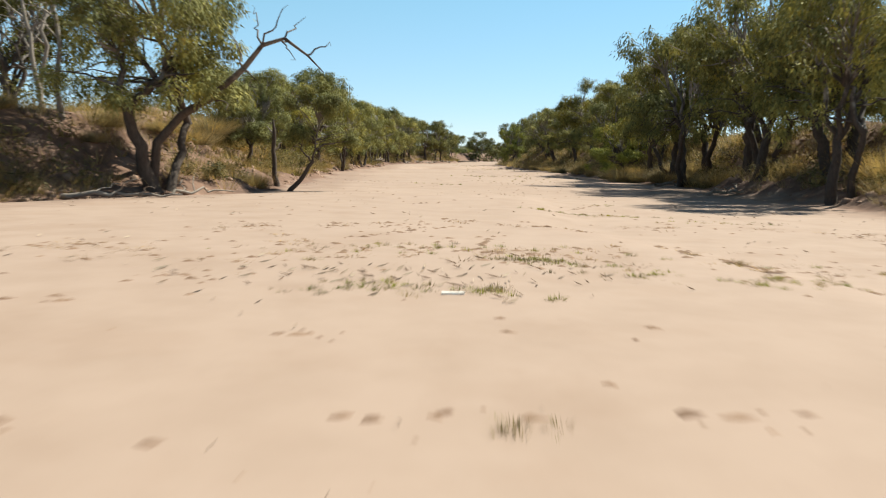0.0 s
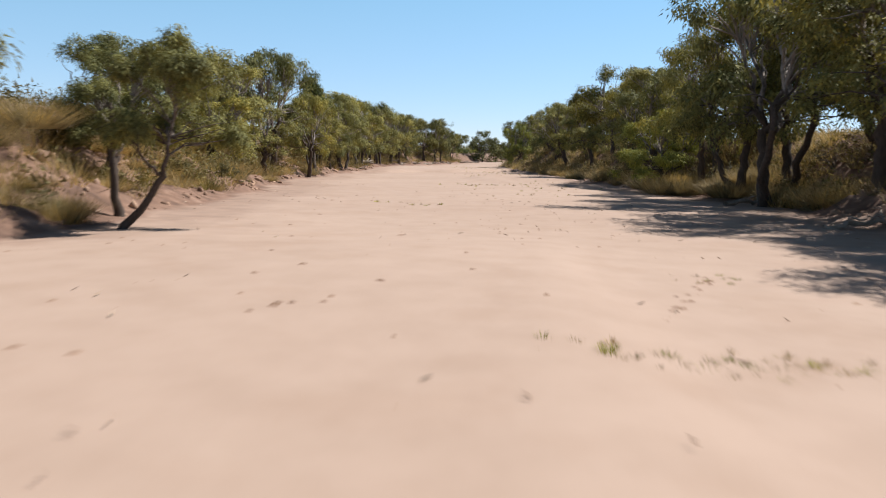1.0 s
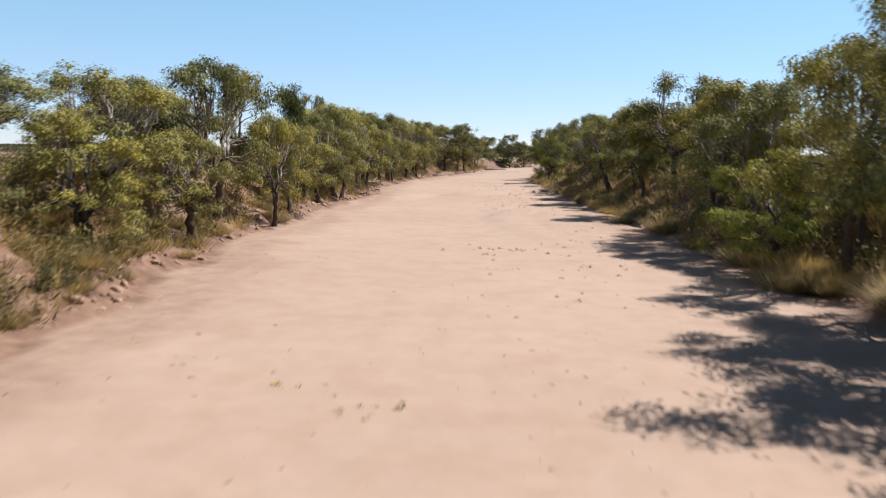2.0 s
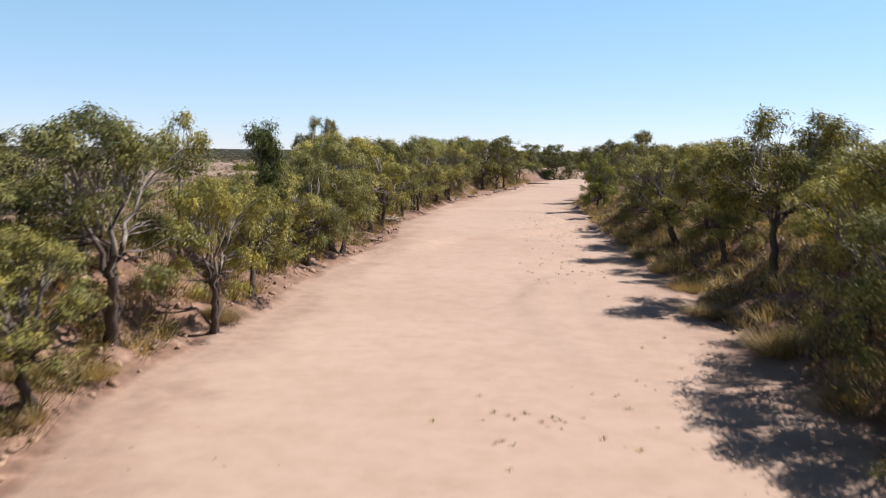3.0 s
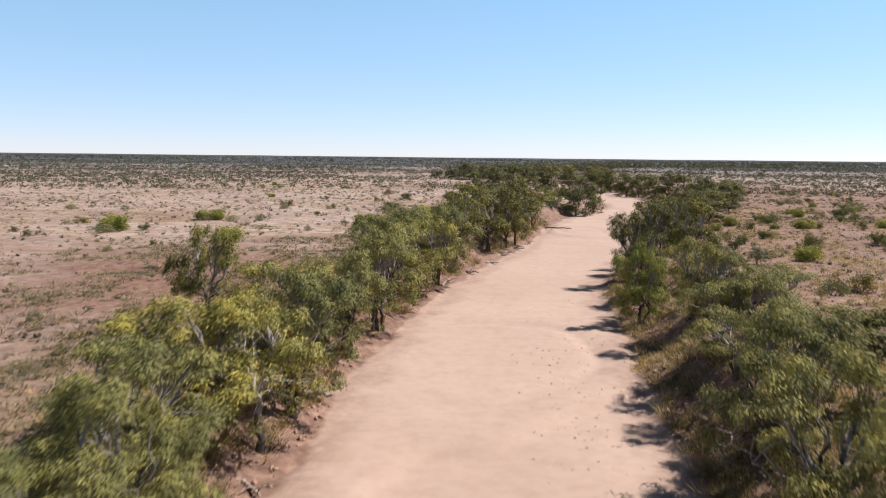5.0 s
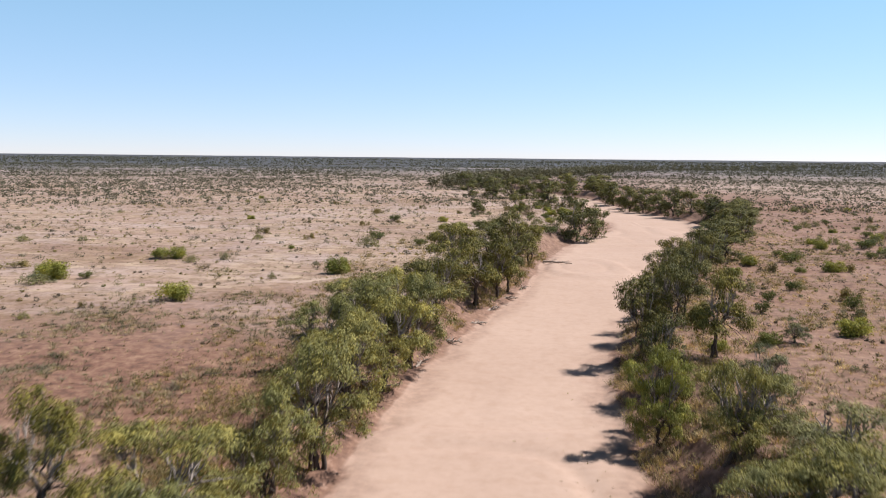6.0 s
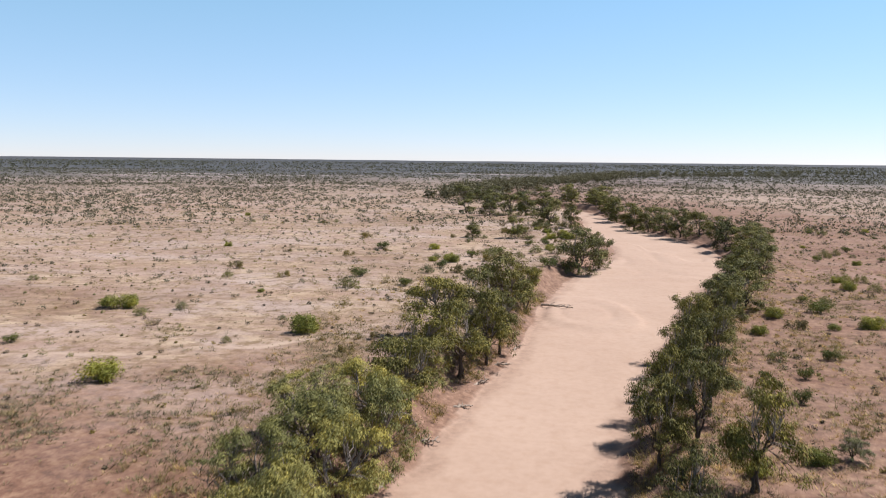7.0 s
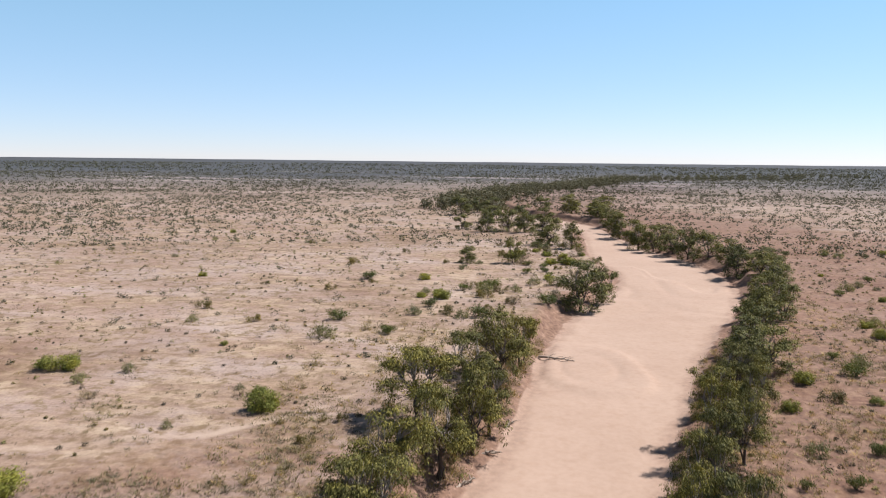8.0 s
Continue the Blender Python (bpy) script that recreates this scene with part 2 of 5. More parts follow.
RIGHT_TOE = [(-300, 15), (0, 14), (32, 13.6), (50, 13.9), (58, 13.9), (65, 12.8), (76, 12.4), (84, 13.1), (95, 12.5), (108, 12), (123, 11.5), (145, 11.9), (162, 11.8), (175, 12.8), (195, 17), (222, 24), (240, 28.5),
             (260, 33.6), (280, 41), (305, 50), (325, 54), (345, 56), (367, 54.5), (381, 52), (413, 44), (457, 37), (490, 34), (520, 31), (560, 14), (600, -10), (640, -18), (700, -28), (850, 4), (1000, 51), (1200, 109), (1300, 181)]
BANK_TOP = 3.0


def curve_of(points):
    ys, xs = np.array(points, float).T
    fine = np.arange(-320.0, 1320.0, 1.0)
    row = np.interp(fine, ys, xs)
    k = np.hanning(13)
    row = np.convolve(np.pad(row, 6, mode="edge"), k / k.sum(), "valid")
    return fine, row


L_Y, L_X = curve_of(LEFT_TOE)
R_Y, R_X = curve_of(RIGHT_TOE)


def vnoise(x, y, cell, seed):
    """Smooth value noise in -1..1 on arrays."""
    x, y = np.asarray(x, float) / cell, np.asarray(y, float) / cell
    xi, yi = np.floor(x).astype(np.int64), np.floor(y).astype(np.int64)
    fx, fy = x - xi, y - yi
    fx, fy = fx * fx * (3 - 2 * fx), fy * fy * (3 - 2 * fy)

    def h(a, b):
        v = (a * 374761393 + b * 668265263 + seed * 974634777) & 0x7FFFFFFF
        v = ((v ^ (v >> 13)) * 1274126177) & 0x7FFFFFFF
        return ((v ^ (v >> 16)) & 0xFFFF) / 32767.5 - 1

    return (h(xi, yi) * (1 - fx) + h(xi + 1, yi) * fx) * (1 - fy) + (h(xi, yi + 1) * (1 - fx) + h(xi + 1, yi + 1) * fx) * fy


def toes(y):
    y = np.asarray(y, float)
    left = np.interp(y, L_Y, L_X) + 0.45 * vnoise(y, y * 0, 5.0, 11) + 0.2 * vnoise(y, y * 0, 1.7, 12)
    right = np.interp(y, R_Y, R_X) + 0.45 * vnoise(y, y * 0, 6.0, 13) + 0.2 * vnoise(y, y * 0, 1.9, 14)
    return left, right


def smooth(v):
    v = np.clip(v, 0, 1)
    return v * v * (3 - 2 * v)


def ground_z(x, y):
    """Height of the ground: bed, banks, plain, and the slow rise to the skyline."""
    x, y = np.asarray(x, float), np.asarray(y, float)
    left, right = toes(y)
    out = np.maximum(left - x, x - right)
    bed = 0.10 * vnoise(x, y, 9, 1) + 0.035 * vnoise(x, y, 3, 2) + 0.008 * vnoise(x, y, 0.9, 3)
    line = vnoise(x + 3 * vnoise(x, y, 14, 16), y * 0.55, 15, 17)
    bed = bed + smooth((y - 60) / 50) * (0.34 * smooth((line + 0.02) / 0.07) - 0.17 - 0.2 * np.exp(-((line - 0.32) / 0.05) ** 2))
    edge = np.interp(y, [0, 11, 15, 16, 17, 18.3, 19.5, 34], [6.5, 5.2, 3.9, 3.6, 3.2, 2.6, 3.4, 4.2])
    bed = bed * (0.4 + 0.6 * smooth((y - 22) / 10)) + 0.14 * smooth((edge - x) / 0.9 + 0.5) * (1 - smooth((y - 25) / 9))
    wide = 4.2 + 1.6 * vnoise(x * 0.2, y, 11, 4)
    step = smooth((out + 0.3) / 2.2) * (0.55 + 0.25 * vnoise(x * 0.3, y, 4, 5)) + smooth((out - 1.6) / wide) * 2.4
    rough = smooth(out / 1.0) * (1 - smooth((out - 7) / 6)) * (0.28 * vnoise(x, y, 1.6, 6) + 0.14 * vnoise(x, y, 0.7, 7))
    top = smooth((out - 5) / 20) * (0.30 * vnoise(x, y, 28, 8) + 0.12 * vnoise(x, y, 7, 9)) + smooth(out / 6) * 0.04 * vnoise(x, y, 1.5, 10)
    fade = 1 - smooth((y - 620) / 100)
    z = np.where(out < 0, bed * smooth(-out / 0.8 + 0.3), 0) + step * 1.0 + rough + top
    z = z * fade + BANK_TOP * (1 - fade)
    far = np.hypot(x, y)
    return z + 19.0 * smooth((far - 500) / 4000) + smooth((far - 300) / 500) * 0.8 * vnoise(x, y, 120, 15)


def gz(x, y):
    return float(ground_z(np.array([x]), np.array([y]))[0])


# ---- mesh helpers ----


def mesh_object(name, verts, faces, mat, parent=None, label="", smooth_faces=False):
    me = bpy.data.meshes.new(name)
    verts = np.asarray(verts, np.float32)
    faces = np.asarray(faces, np.int32)
    nf, k = faces.shape
    me.vertices.add(len(verts))
    me.vertices.foreach_set("co", verts.ravel())
    me.loops.add(nf * k)
    me.loops.foreach_set("vertex_index", faces.ravel())
    me.polygons.add(nf)
    me.polygons.foreach_set("loop_start", np.arange(0, nf * k, k, dtype=np.int32))
    me.update(calc_edges=True)
    me.materials.append(mat)
    if smooth_faces:
        me.polygons.foreach_set("use_smooth", np.ones(nf, dtype=bool))
    ob = new(name, me)
    if parent is not None:
        ob.parent = parent
    if label:
        tagged(ob, label)
    return ob


def joined(pieces):
    vs, fs, base = [], [], 0
    for v, f in pieces:
        vs.append(np.asarray(v, float))
        fs.append(np.asarray(f, int) + base)
        base += len(v)
    return np.concatenate(vs), np.concatenate(fs)


def tube(points, radii, sides=6):
    """Quads round a polyline, closed at the end with a tiny ring."""
    pts = np.asarray(points, float)
    d = np.gradient(pts, axis=0)
    d /= np.linalg.norm(d, axis=1, keepdims=True) + 1e-9
    start = np.cross(d[0], (1.0, 0, 0) if abs(d[0][2]) > 0.7 else (0, 0, 1.0))
    a = np.zeros_like(d)
    for k in range(len(d)):
        start = start - d[k] * (start @ d[k])
        start = start / (np.linalg.norm(start) + 1e-9)
        a[k] = start
    b = np.cross(d, a)
    ang = np.arange(sides) * 2 * math.pi / sides
    ring = a[:, None] * np.cos(ang)[None, :, None] + b[:, None] * np.sin(ang)[None, :, None]
    v = pts[:, None] + ring * np.asarray(radii, float)[:, None, None]
    m = len(pts)
    i, j = np.meshgrid(np.arange(m - 1), np.arange(sides), indexing="ij")
    q = np.stack([i * sides + j, i * sides + (j + 1) % sides, (i + 1) * sides + (j + 1) % sides, (i + 1) * sides + j], -1)
    return v.reshape(-1, 3), q.reshape(-1, 4)


def bent(rng, a, b, n, sag, wobble):
    """A crooked line from a to b."""
    a, b = np.asarray(a, float), np.asarray(b, float)
    t = np.linspace(0, 1, n)[:, None]
    p = a + (b - a) * t
    p[:, 2] += sag * np.sin(t[:, 0] * math.pi)
    p[1:-1] += rng.normal(0, wobble, (n - 2, 3))
    return p


def leaves(rng, centres, radii, count, length, width, droop=0.5, flat=0.75):
    """Slim pointed leaves in clumps; count for each clump."""
    c = np.repeat(np.asarray(centres, float), count, axis=0)
    r = np.repeat(np.asarray(radii, float), count)[:, None]
    n = len(c)
    d = rng.normal(size=(n, 3))
    d /= np.linalg.norm(d, axis=1, keepdims=True)
    p = c + d * r * rng.random((n, 1)) ** 0.42 * np.array([1, 1, flat])
    face = d * 0.7 + rng.normal(size=(n, 3)) * 0.47
    face[:, 2] += 0.25
    face /= np.linalg.norm(face, axis=1, keepdims=True)
    a = rng.normal(size=(n, 3)) * 0.45 + d * 0.3
    a[:, 2] -= droop
    a -= face * (a * face).sum(1, keepdims=True)
    a /= np.linalg.norm(a, axis=1, keepdims=True) + 1e-9
    b = np.cross(face, a)
    size = rng.uniform(0.6, 1.3, (n, 1))
    el, w = a * length * size, b * width * size * 0.5
    v = np.stack([p - w, p + w, p + el], 1).reshape(-1, 3)
    return v, np.arange(3 * n).reshape(-1, 3)


def sprays(rng, centres, radii, count, length, width, hang=0.75):
    """Hanging sprays of slim leaves round each clump, so that crowns break into plumes with lit tops and dark hollows."""
    centres, radii = np.asarray(centres, float), np.asarray(radii, float)
    per = np.maximum((np.asarray(count) / 15).astype(int), 3)
    c, r = np.repeat(centres, per, 0), np.repeat(radii, per)[:, None]
    d = rng.normal(size=(len(c), 3))
    d[:, 2] += 0.25
    d /= np.linalg.norm(d, axis=1, keepdims=True)
    tip = c + d * r * rng.uniform(0.5, 1.05, (len(c), 1)) * np.array([1, 1, 0.8])
    size = rng.uniform(0.7, 1.35, len(c))
    tip, d, size = (np.repeat(v, 15, 0) for v in (tip, d, size))
    n = len(tip)
    fall = rng.random(n)
    off = rng.normal(size=(n, 3)) * np.stack([0.10 + 0.07 * fall] * 2 + [0 * fall], 1)
    p = tip + off * size[:, None] * (length / 0.22)
    p[:, 2] -= (fall * 0.46 - 0.2) * size * (length / 0.22) ** 0.7
    a = off * 1.6 + rng.normal(size=(n, 3)) * 0.28 + d * 0.16
    a[:, 2] -= hang
    a /= np.linalg.norm(a, axis=1, keepdims=True) + 1e-9
    face = d * 0.85 + off * 2.2 + rng.normal(size=(n, 3)) * 0.36
    face[:, 2] += 0.6
    face -= a * (a * face).sum(1, keepdims=True) * 0.75
    face /= np.linalg.norm(face, axis=1, keepdims=True)
    a -= face * (a * face).sum(1, keepdims=True)
    b = np.cross(face, a)
    k = rng.uniform(0.65, 1.3, (n, 1))
    el, w = a * length * k * 1.25, b * width * k * 0.5
    v = np.stack([p - w + el * 0.25, p + w + el * 0.25, p + el], 1).reshape(-1, 3)
    return v, np.arange(3 * n).reshape(-1, 3)


def part(name, bm, mat, parent, label=""):
    me = bpy.data.meshes.new(name)
    bm.to_mesh(me)
    bm.free()
    me.materials.append(mat)
    ob = new(name, me)
    ob.parent = parent
    return tagged(ob, label)


# ---- the ground ----


# cattle tracks over the plain
TRACKS = [[(-95, 186), (-62, 190), (-43, 194), (-35, 198), (-28, 200.5), (-21, 208), (-17, 216)], [(-14, 268), (-13, 286), (-10, 300), (-11, 330)], [(-110, 232), (-78, 262), (-62, 292), (-45, 300)]]


def build_ground():
    ys = np.concatenate([-np.geomspace(3000, 20, 26), np.arange(-16, 4, 2.0), np.arange(4, 40, 0.3), np.arange(40, 150, 0.75), np.arange(150, 330, 1.3), np.arange(330, 720, 3.0),
                         np.geomspace(722, 3950, 70)])
    w = np.linspace(0, 1, 44)
    o = np.concatenate([np.arange(0.25, 10, 0.4), np.geomspace(10.4, 90, 64), np.geomspace(97, 2900, 34)])
    left, right = toes(ys)
    cols = [left[:, None] - o[::-1][None], left[:, None] + (right - left)[:, None] * w[None], right[:, None] + o[None]]
    x = np.concatenate(cols, 1)
    y = np.repeat(ys[:, None], x.shape[1], 1)
    z = ground_z(x, y)
    h, wd = x.shape
    i, j = np.meshgrid(np.arange(h - 1), np.arange(wd - 1), indexing="ij")
    a = i * wd + j
    f = np.stack([a, a + 1, a + wd + 1, a + wd], -1).reshape(-1, 4)
    ob = mesh_object("ground", np.stack([x, y, z], -1).reshape(-1, 3), f, M_GROUND, smooth_faces=True)
    lf, rt = toes(y)
    out = np.maximum(lf - x, x - rt)
    fade = 1 - smooth((y - 640) / 50)
    wob = vnoise(x, y, 2.3, 21) * 0.5 + vnoise(x, y, 0.8, 22) * 0.25
    bed = (1 - smooth((out + wob * 0.8 + 0.2) / 0.9)) * fade
    bank = np.maximum(smooth((out + 1.2 * wob + np.where(x < lf, 1.0, 0.4)) / 0.9), 0.4 * smooth((out + 3.0 + 2.2 * wob) / 2.2)) * (1 - smooth((out - 3.5 + 2 * wob) / 4)) * 0.88 * fade
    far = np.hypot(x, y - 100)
    # scrub cover and its painted haze tint grow with distance
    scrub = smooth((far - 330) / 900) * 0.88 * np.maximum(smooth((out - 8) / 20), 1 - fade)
    patch = vnoise(x, y, 22, 36) * 0.5 + vnoise(x, y, 7, 37) * 0.35
    red = np.where(x < lf, (0.4 + 0.6 * smooth((y - 112 + 20 * patch) / 30)) * smooth((212 - y - 30 * patch) / 60) * (1 - smooth((out - 30 - 20 * patch) / 34)), (1 - smooth((out - 55 - 40 * patch) / 90)) * 0.8)
    red = np.clip(red * 0.98 + 0.35 * np.maximum(patch - 0.25, 0) * 2, 0, 0.97)
    trk = np.zeros_like(x)
    for line in TRACKS:
        for (ax, ay), (bx, by) in zip(line, line[1:]):
            dx, dy = bx - ax, by - ay
            u = np.clip(((x - ax) * dx + (y - ay) * dy) / (dx * dx + dy * dy), 0, 1)
            off = np.hypot(x - ax - u * dx, y - ay - u * dy)
            trk = np.maximum(trk, (1 - smooth((off - 0.3) / 0.7)) * (0.45 + 0.35 * vnoise(x, y, 3, 31)))
    for key, val in (("bed", bed), ("bank", bank), ("scrub", scrub), ("track", trk), ("red", red), ("woods_haze", smooth((far - 1000 + 260 * vnoise(x, y, 170, 38)) / 600) * 0.93)):
        at = ob.data.attributes.new(key, "FLOAT", "POINT")
        at.data.foreach_set("value", val.astype(np.float32).ravel())
    return tagged(ob, "dry sandy river bed between red earth banks and a scrubby plain", "ground", kind="structure")


build_ground()

# ---- trees ----


def crown_clumps(rng, height, spread, lobes, per_lobe, clump_r, skirt, low, column=False):
    """Clump centres and radii of a crown made of several uneven lobes, scaled to the height and spread."""
    cen, rad = [], []
    turn = rng.uniform(0, 6.28)
    for k in range(lobes):
        a = turn + 2.4 * k + rng.uniform(-0.4, 0.4)
        if k == lobes - 1:
            c, lr = np.array([rng.normal(0, 0.15) * spread, rng.normal(0, 0.15) * spread, height * 0.78]), spread * rng.uniform(0.36, 0.46)
        else:
            d = spread * rng.uniform(0.36, 0.76)
            c, lr = np.array([math.cos(a) * d, math.sin(a) * d, height * (rng.uniform(0.36, 0.84) - 0.12 * d / spread)]), spread * rng.uniform(0.25, 0.42)
        if column:
            c, lr = np.array([*rng.normal(0, 0.12 * spread, 2), height * (0.4 + 0.5 * k / (lobes - 1))]), spread * rng.uniform(0.55, 0.85)
        n = int(per_lobe * rng.uniform(0.75, 1.25))
        d = rng.normal(size=(n, 3))
        d /= np.linalg.norm(d, axis=1, keepdims=True)
        d[:, 2] = np.where(rng.random(n) < 0.75, np.abs(d[:, 2]), d[:, 2])
        cen.append(c + d * lr * rng.uniform(0.5, 1.0, (n, 1)) * np.array([1, 1, 0.85]))
        rad.append(rng.uniform(*clump_r, n))
    if skirt:
        a = rng.uniform(0, 6.28, skirt)
        d = spread * rng.uniform(0.45, 0.95, skirt)
        cen.append(np.stack([np.cos(a) * d, np.sin(a) * d, height * rng.uniform(low, max(0.40, low + 0.1), skirt)], 1))
        rad.append(rng.uniform(*clump_r, skirt) * 0.9)
    cen, rad = np.concatenate(cen), np.concatenate(rad)
    reach = np.percentile(np.hypot(cen[:, 0], cen[:, 1]) + rad, 95)
    cen[:, :2] *= spread / reach
    cen[:, 2] *= (height * 0.97 - 0.4 * rad.mean()) / cen[:, 2].max()
    keep = cen[:, 2] > height * low
    return cen[keep], rad[keep]


def build_tree(name, seed, label, height=9.0, spread=3.7, lobes=10, per_lobe=9, leaf=(0.19, 0.074), per=175, base=0.2, lean=(0.0, 0.0), leaf_mat=None,
               bark=None, limbs=5, clump_r=(0.36, 0.68), trunk_r=0.22, dead=0, skirt=16, low=0.09, sides=6, twigs=0, stems=1, column=False, shift=(0.0, 0.0), hang=0.65):
    """A gum: tapered crooked trunks, limbs with side branches, and leaf clumps at their ends."""
    rng = np.random.default_rng(seed)
    root = new(name)
    tagged(root, label, "tree")
    bark, leaf_mat = bark or M_BARK, leaf_mat or M_GUM
    cen, rad = crown_clumps(rng, height, spread, lobes, per_lobe, clump_r, skirt, low, column)
    cen[:, 0] += shift[0]
    cen[:, 1] += shift[1]
    forks = []
    for k in range(stems):
        off = np.array([0.0, 0, 0]) if k == 0 else np.array([*rng.normal(0, 0.35, 2), 0])
        tilt = np.array(lean) if k == 0 else rng.normal(0, 0.28, 2)
        fork = off + np.array([tilt[0] * height * base * 1.6, tilt[1] * height * base * 1.6, height * base * rng.uniform(0.9, 1.25)])
        tp = bent(rng, off + (0, 0, -0.5), fork, 9, 0, 0.06)
        tr = trunk_r * (1 if k == 0 else 0.7) * np.interp(np.linspace(0, 1, 9), [0, 0.16, 0.4, 1], [1.9, 1.2, 0.95, 0.72])
        mesh_object("trunk", *tube(tp, tr, sides + 2), bark, root, smooth_faces=True)
        forks.append(fork)
    bearing = np.arctan2(cen[:, 1], cen[:, 0]) + rng.uniform(0, 6.28)
    group = ((bearing % (2 * math.pi)) / (2 * math.pi) * limbs).astype(int) % limbs
    for g in range(limbs):
        mine = np.where(group == g)[0]
        if not len(mine):
            continue
        fork = forks[g % stems]
        end = cen[mine].mean(0) * 0.6 + cen[mine[np.argmax(cen[mine, 2])]] * 0.4
        lp = bent(rng, fork - (0, 0, 0.12), end, 10, -0.25, 0.14)
        lr = trunk_r * np.linspace(0.56, 0.14, 10)
        pieces, at, ties = [tube(lp, lr, sides)], len(lp) * sides, []
        for k in mine:
            ring = int(np.argmin(np.linalg.norm(lp[1:-1] - (cen[k] * 0.6 + fork * 0.4), axis=1))) + 1
            s = lp[ring]
            ties.append((ring * sides, ring * sides + 1, at, at + 1))
            bp = bent(rng, s, cen[k] + (0, 0, rad[k] * 0.2), 5, 0.15, 0.10)
            pieces.append(tube(bp, trunk_r * np.linspace(0.22, 0.05, 5), 3))
            own, at = at, at + 15
            for _ in range(twigs):
                tip = cen[k] + rng.normal(0, rad[k] * 0.5, 3)
                pieces.append(tube(bent(rng, bp[3], tip, 4, 0.05, 0.05), trunk_r * np.linspace(0.08, 0.025, 4), 3))
                ties.append((own + 9, own + 10, at, at + 1))
                at += 12
        verts, quads = joined(pieces)
        mesh_object("limb", verts, np.concatenate([quads, np.array(ties)]), bark, root, smooth_faces=True)
    for _ in range(dead):
        a = rng.uniform(0, 6.28)
        st = forks[0] + (0, 0, height * rng.uniform(0.0, 0.15))
        end = st + np.array([math.cos(a) * spread, math.sin(a) * spread, height * rng.uniform(0.15, 0.45)])
        lp = bent(rng, st, end, 10, 0.2, 0.22)
        bare = mesh_object("dead_limb", *tube(lp, trunk_r * np.linspace(0.36, 0.05, 10), 6), M_DEAD, root, "bare grey dead limb", True)
        for k in range(3, 9):
            tip = lp[k] + rng.normal(0, 0.8, 3) + (0, 0, 0.4)
            mesh_object("twig", *tube(bent(rng, lp[k], tip, 6, 0.1, 0.1), trunk_r * np.linspace(0.13, 0.03, 6), 4), M_DEAD, bare, smooth_faces=True)
    # uneven clumps: some thick, some thin
    count = np.maximum((per * (rad / rad.mean()) ** 2 * rng.uniform(0.5, 1.4, len(rad))).astype(int), 20)
    mesh_object("crown", *sprays(rng, cen, rad, count, leaf[0], leaf[1], hang), leaf_mat, root)
    return root


GUM_LABEL = "river gum with olive drooping leaves and pale upper limbs"
OPEN = [
    dict(seed=3, limbs=5, stems=2, base=0.26, skirt=6, low=0.24),
    dict(seed=8, limbs=5, lean=(-0.2, 0.15), base=0.28, skirt=5, low=0.26, stems=2),
    dict(seed=21, limbs=5, lean=(0.1, -0.3), base=0.27, skirt=5, low=0.26),
    dict(seed=42, limbs=4, base=0.3, skirt=5, low=0.28, trunk_r=0.2, bark=M_PALE, dead=1),
]
FULL = [
    dict(seed=5, limbs=6, lean=(0.35, 0.0), trunk_r=0.26, dead=1, skirt=12, low=0.2, base=0.24),
    dict(seed=13, limbs=6, base=0.2, lobes=11, stems=3, skirt=14, low=0.17),
    dict(seed=34, limbs=6, base=0.18, lobes=11, stems=3, skirt=16, low=0.14),
    dict(seed=29, limbs=5, base=0.22, stems=2, skirt=12, low=0.19),
]
open_protos = [build_tree("river_gum", label=GUM_LABEL, **kw) for kw in OPEN]
full_protos = [build_tree("river_gum", label=GUM_LABEL, **kw) for kw in FULL]
heroes = [
    build_tree("river_gum", 3, GUM_LABEL, limbs=5, stems=2, skirt=24, low=0.3, base=0.24, lobes=10, lean=(0.25, 0.0), per=380, leaf=(0.17, 0.052)),
    build_tree("river_gum", 13, GUM_LABEL, limbs=6, base=0.22, lobes=11, stems=3, low=0.16, skirt=18, per=380, leaf=(0.17, 0.052), dead=1),
    build_tree("river_gum", 47, GUM_LABEL, limbs=5, skirt=20, low=0.17, lobes=10, base=0.26, lean=(0.3, -0.1), trunk_r=0.26, per=380, leaf=(0.17, 0.052), dead=1),
]
grey_proto = build_tree("river_gum", 55, "spreading grey-green gum with dense fine leaves", leaf_mat=M_GREY, stems=2)
young_proto = build_tree("river_gum", 64, "young yellow-green gum with soft hanging leaves", leaf_mat=M_YOUNG, per=330, leaf=(0.19, 0.058), skirt=26, low=0.1, base=0.16, stems=2, hang=0.9)
round_proto = build_tree("river_gum", 67, "tall gum with a broad rounded dark crown", leaf_mat=M_MIDGUM, per=190, skirt=8, low=0.4, base=0.34, lobes=11, hang=0.5)
narrow_proto = build_tree("river_gum", 77, "narrow dark green tree with upright dense crown", spread=1.35, lobes=6, per_lobe=8, per=260, column=True, leaf_mat=M_DARK, limbs=3, clump_r=(0.45, 0.75), trunk_r=0.15, skirt=3, low=0.2)
sparse_proto = build_tree("river_gum", 89, "tall thin gum with sparse open crown and bare stem", spread=2.8, lobes=6, per_lobe=7, limbs=4, base=0.55, clump_r=(0.45, 0.75), trunk_r=0.15, per=150, skirt=0, low=0.48)
mid_protos = [build_tree("river_gum", 70 + k, GUM_LABEL, per=110, leaf=(0.25, 0.10), hang=0.6, leaf_mat=M_MIDGUM, limbs=5, stems=1 + k % 2, clump_r=(0.4, 0.8), per_lobe=9, lobes=11, skirt=12, low=0.14, base=0.2 + 0.03 * k) for k in range(4)]
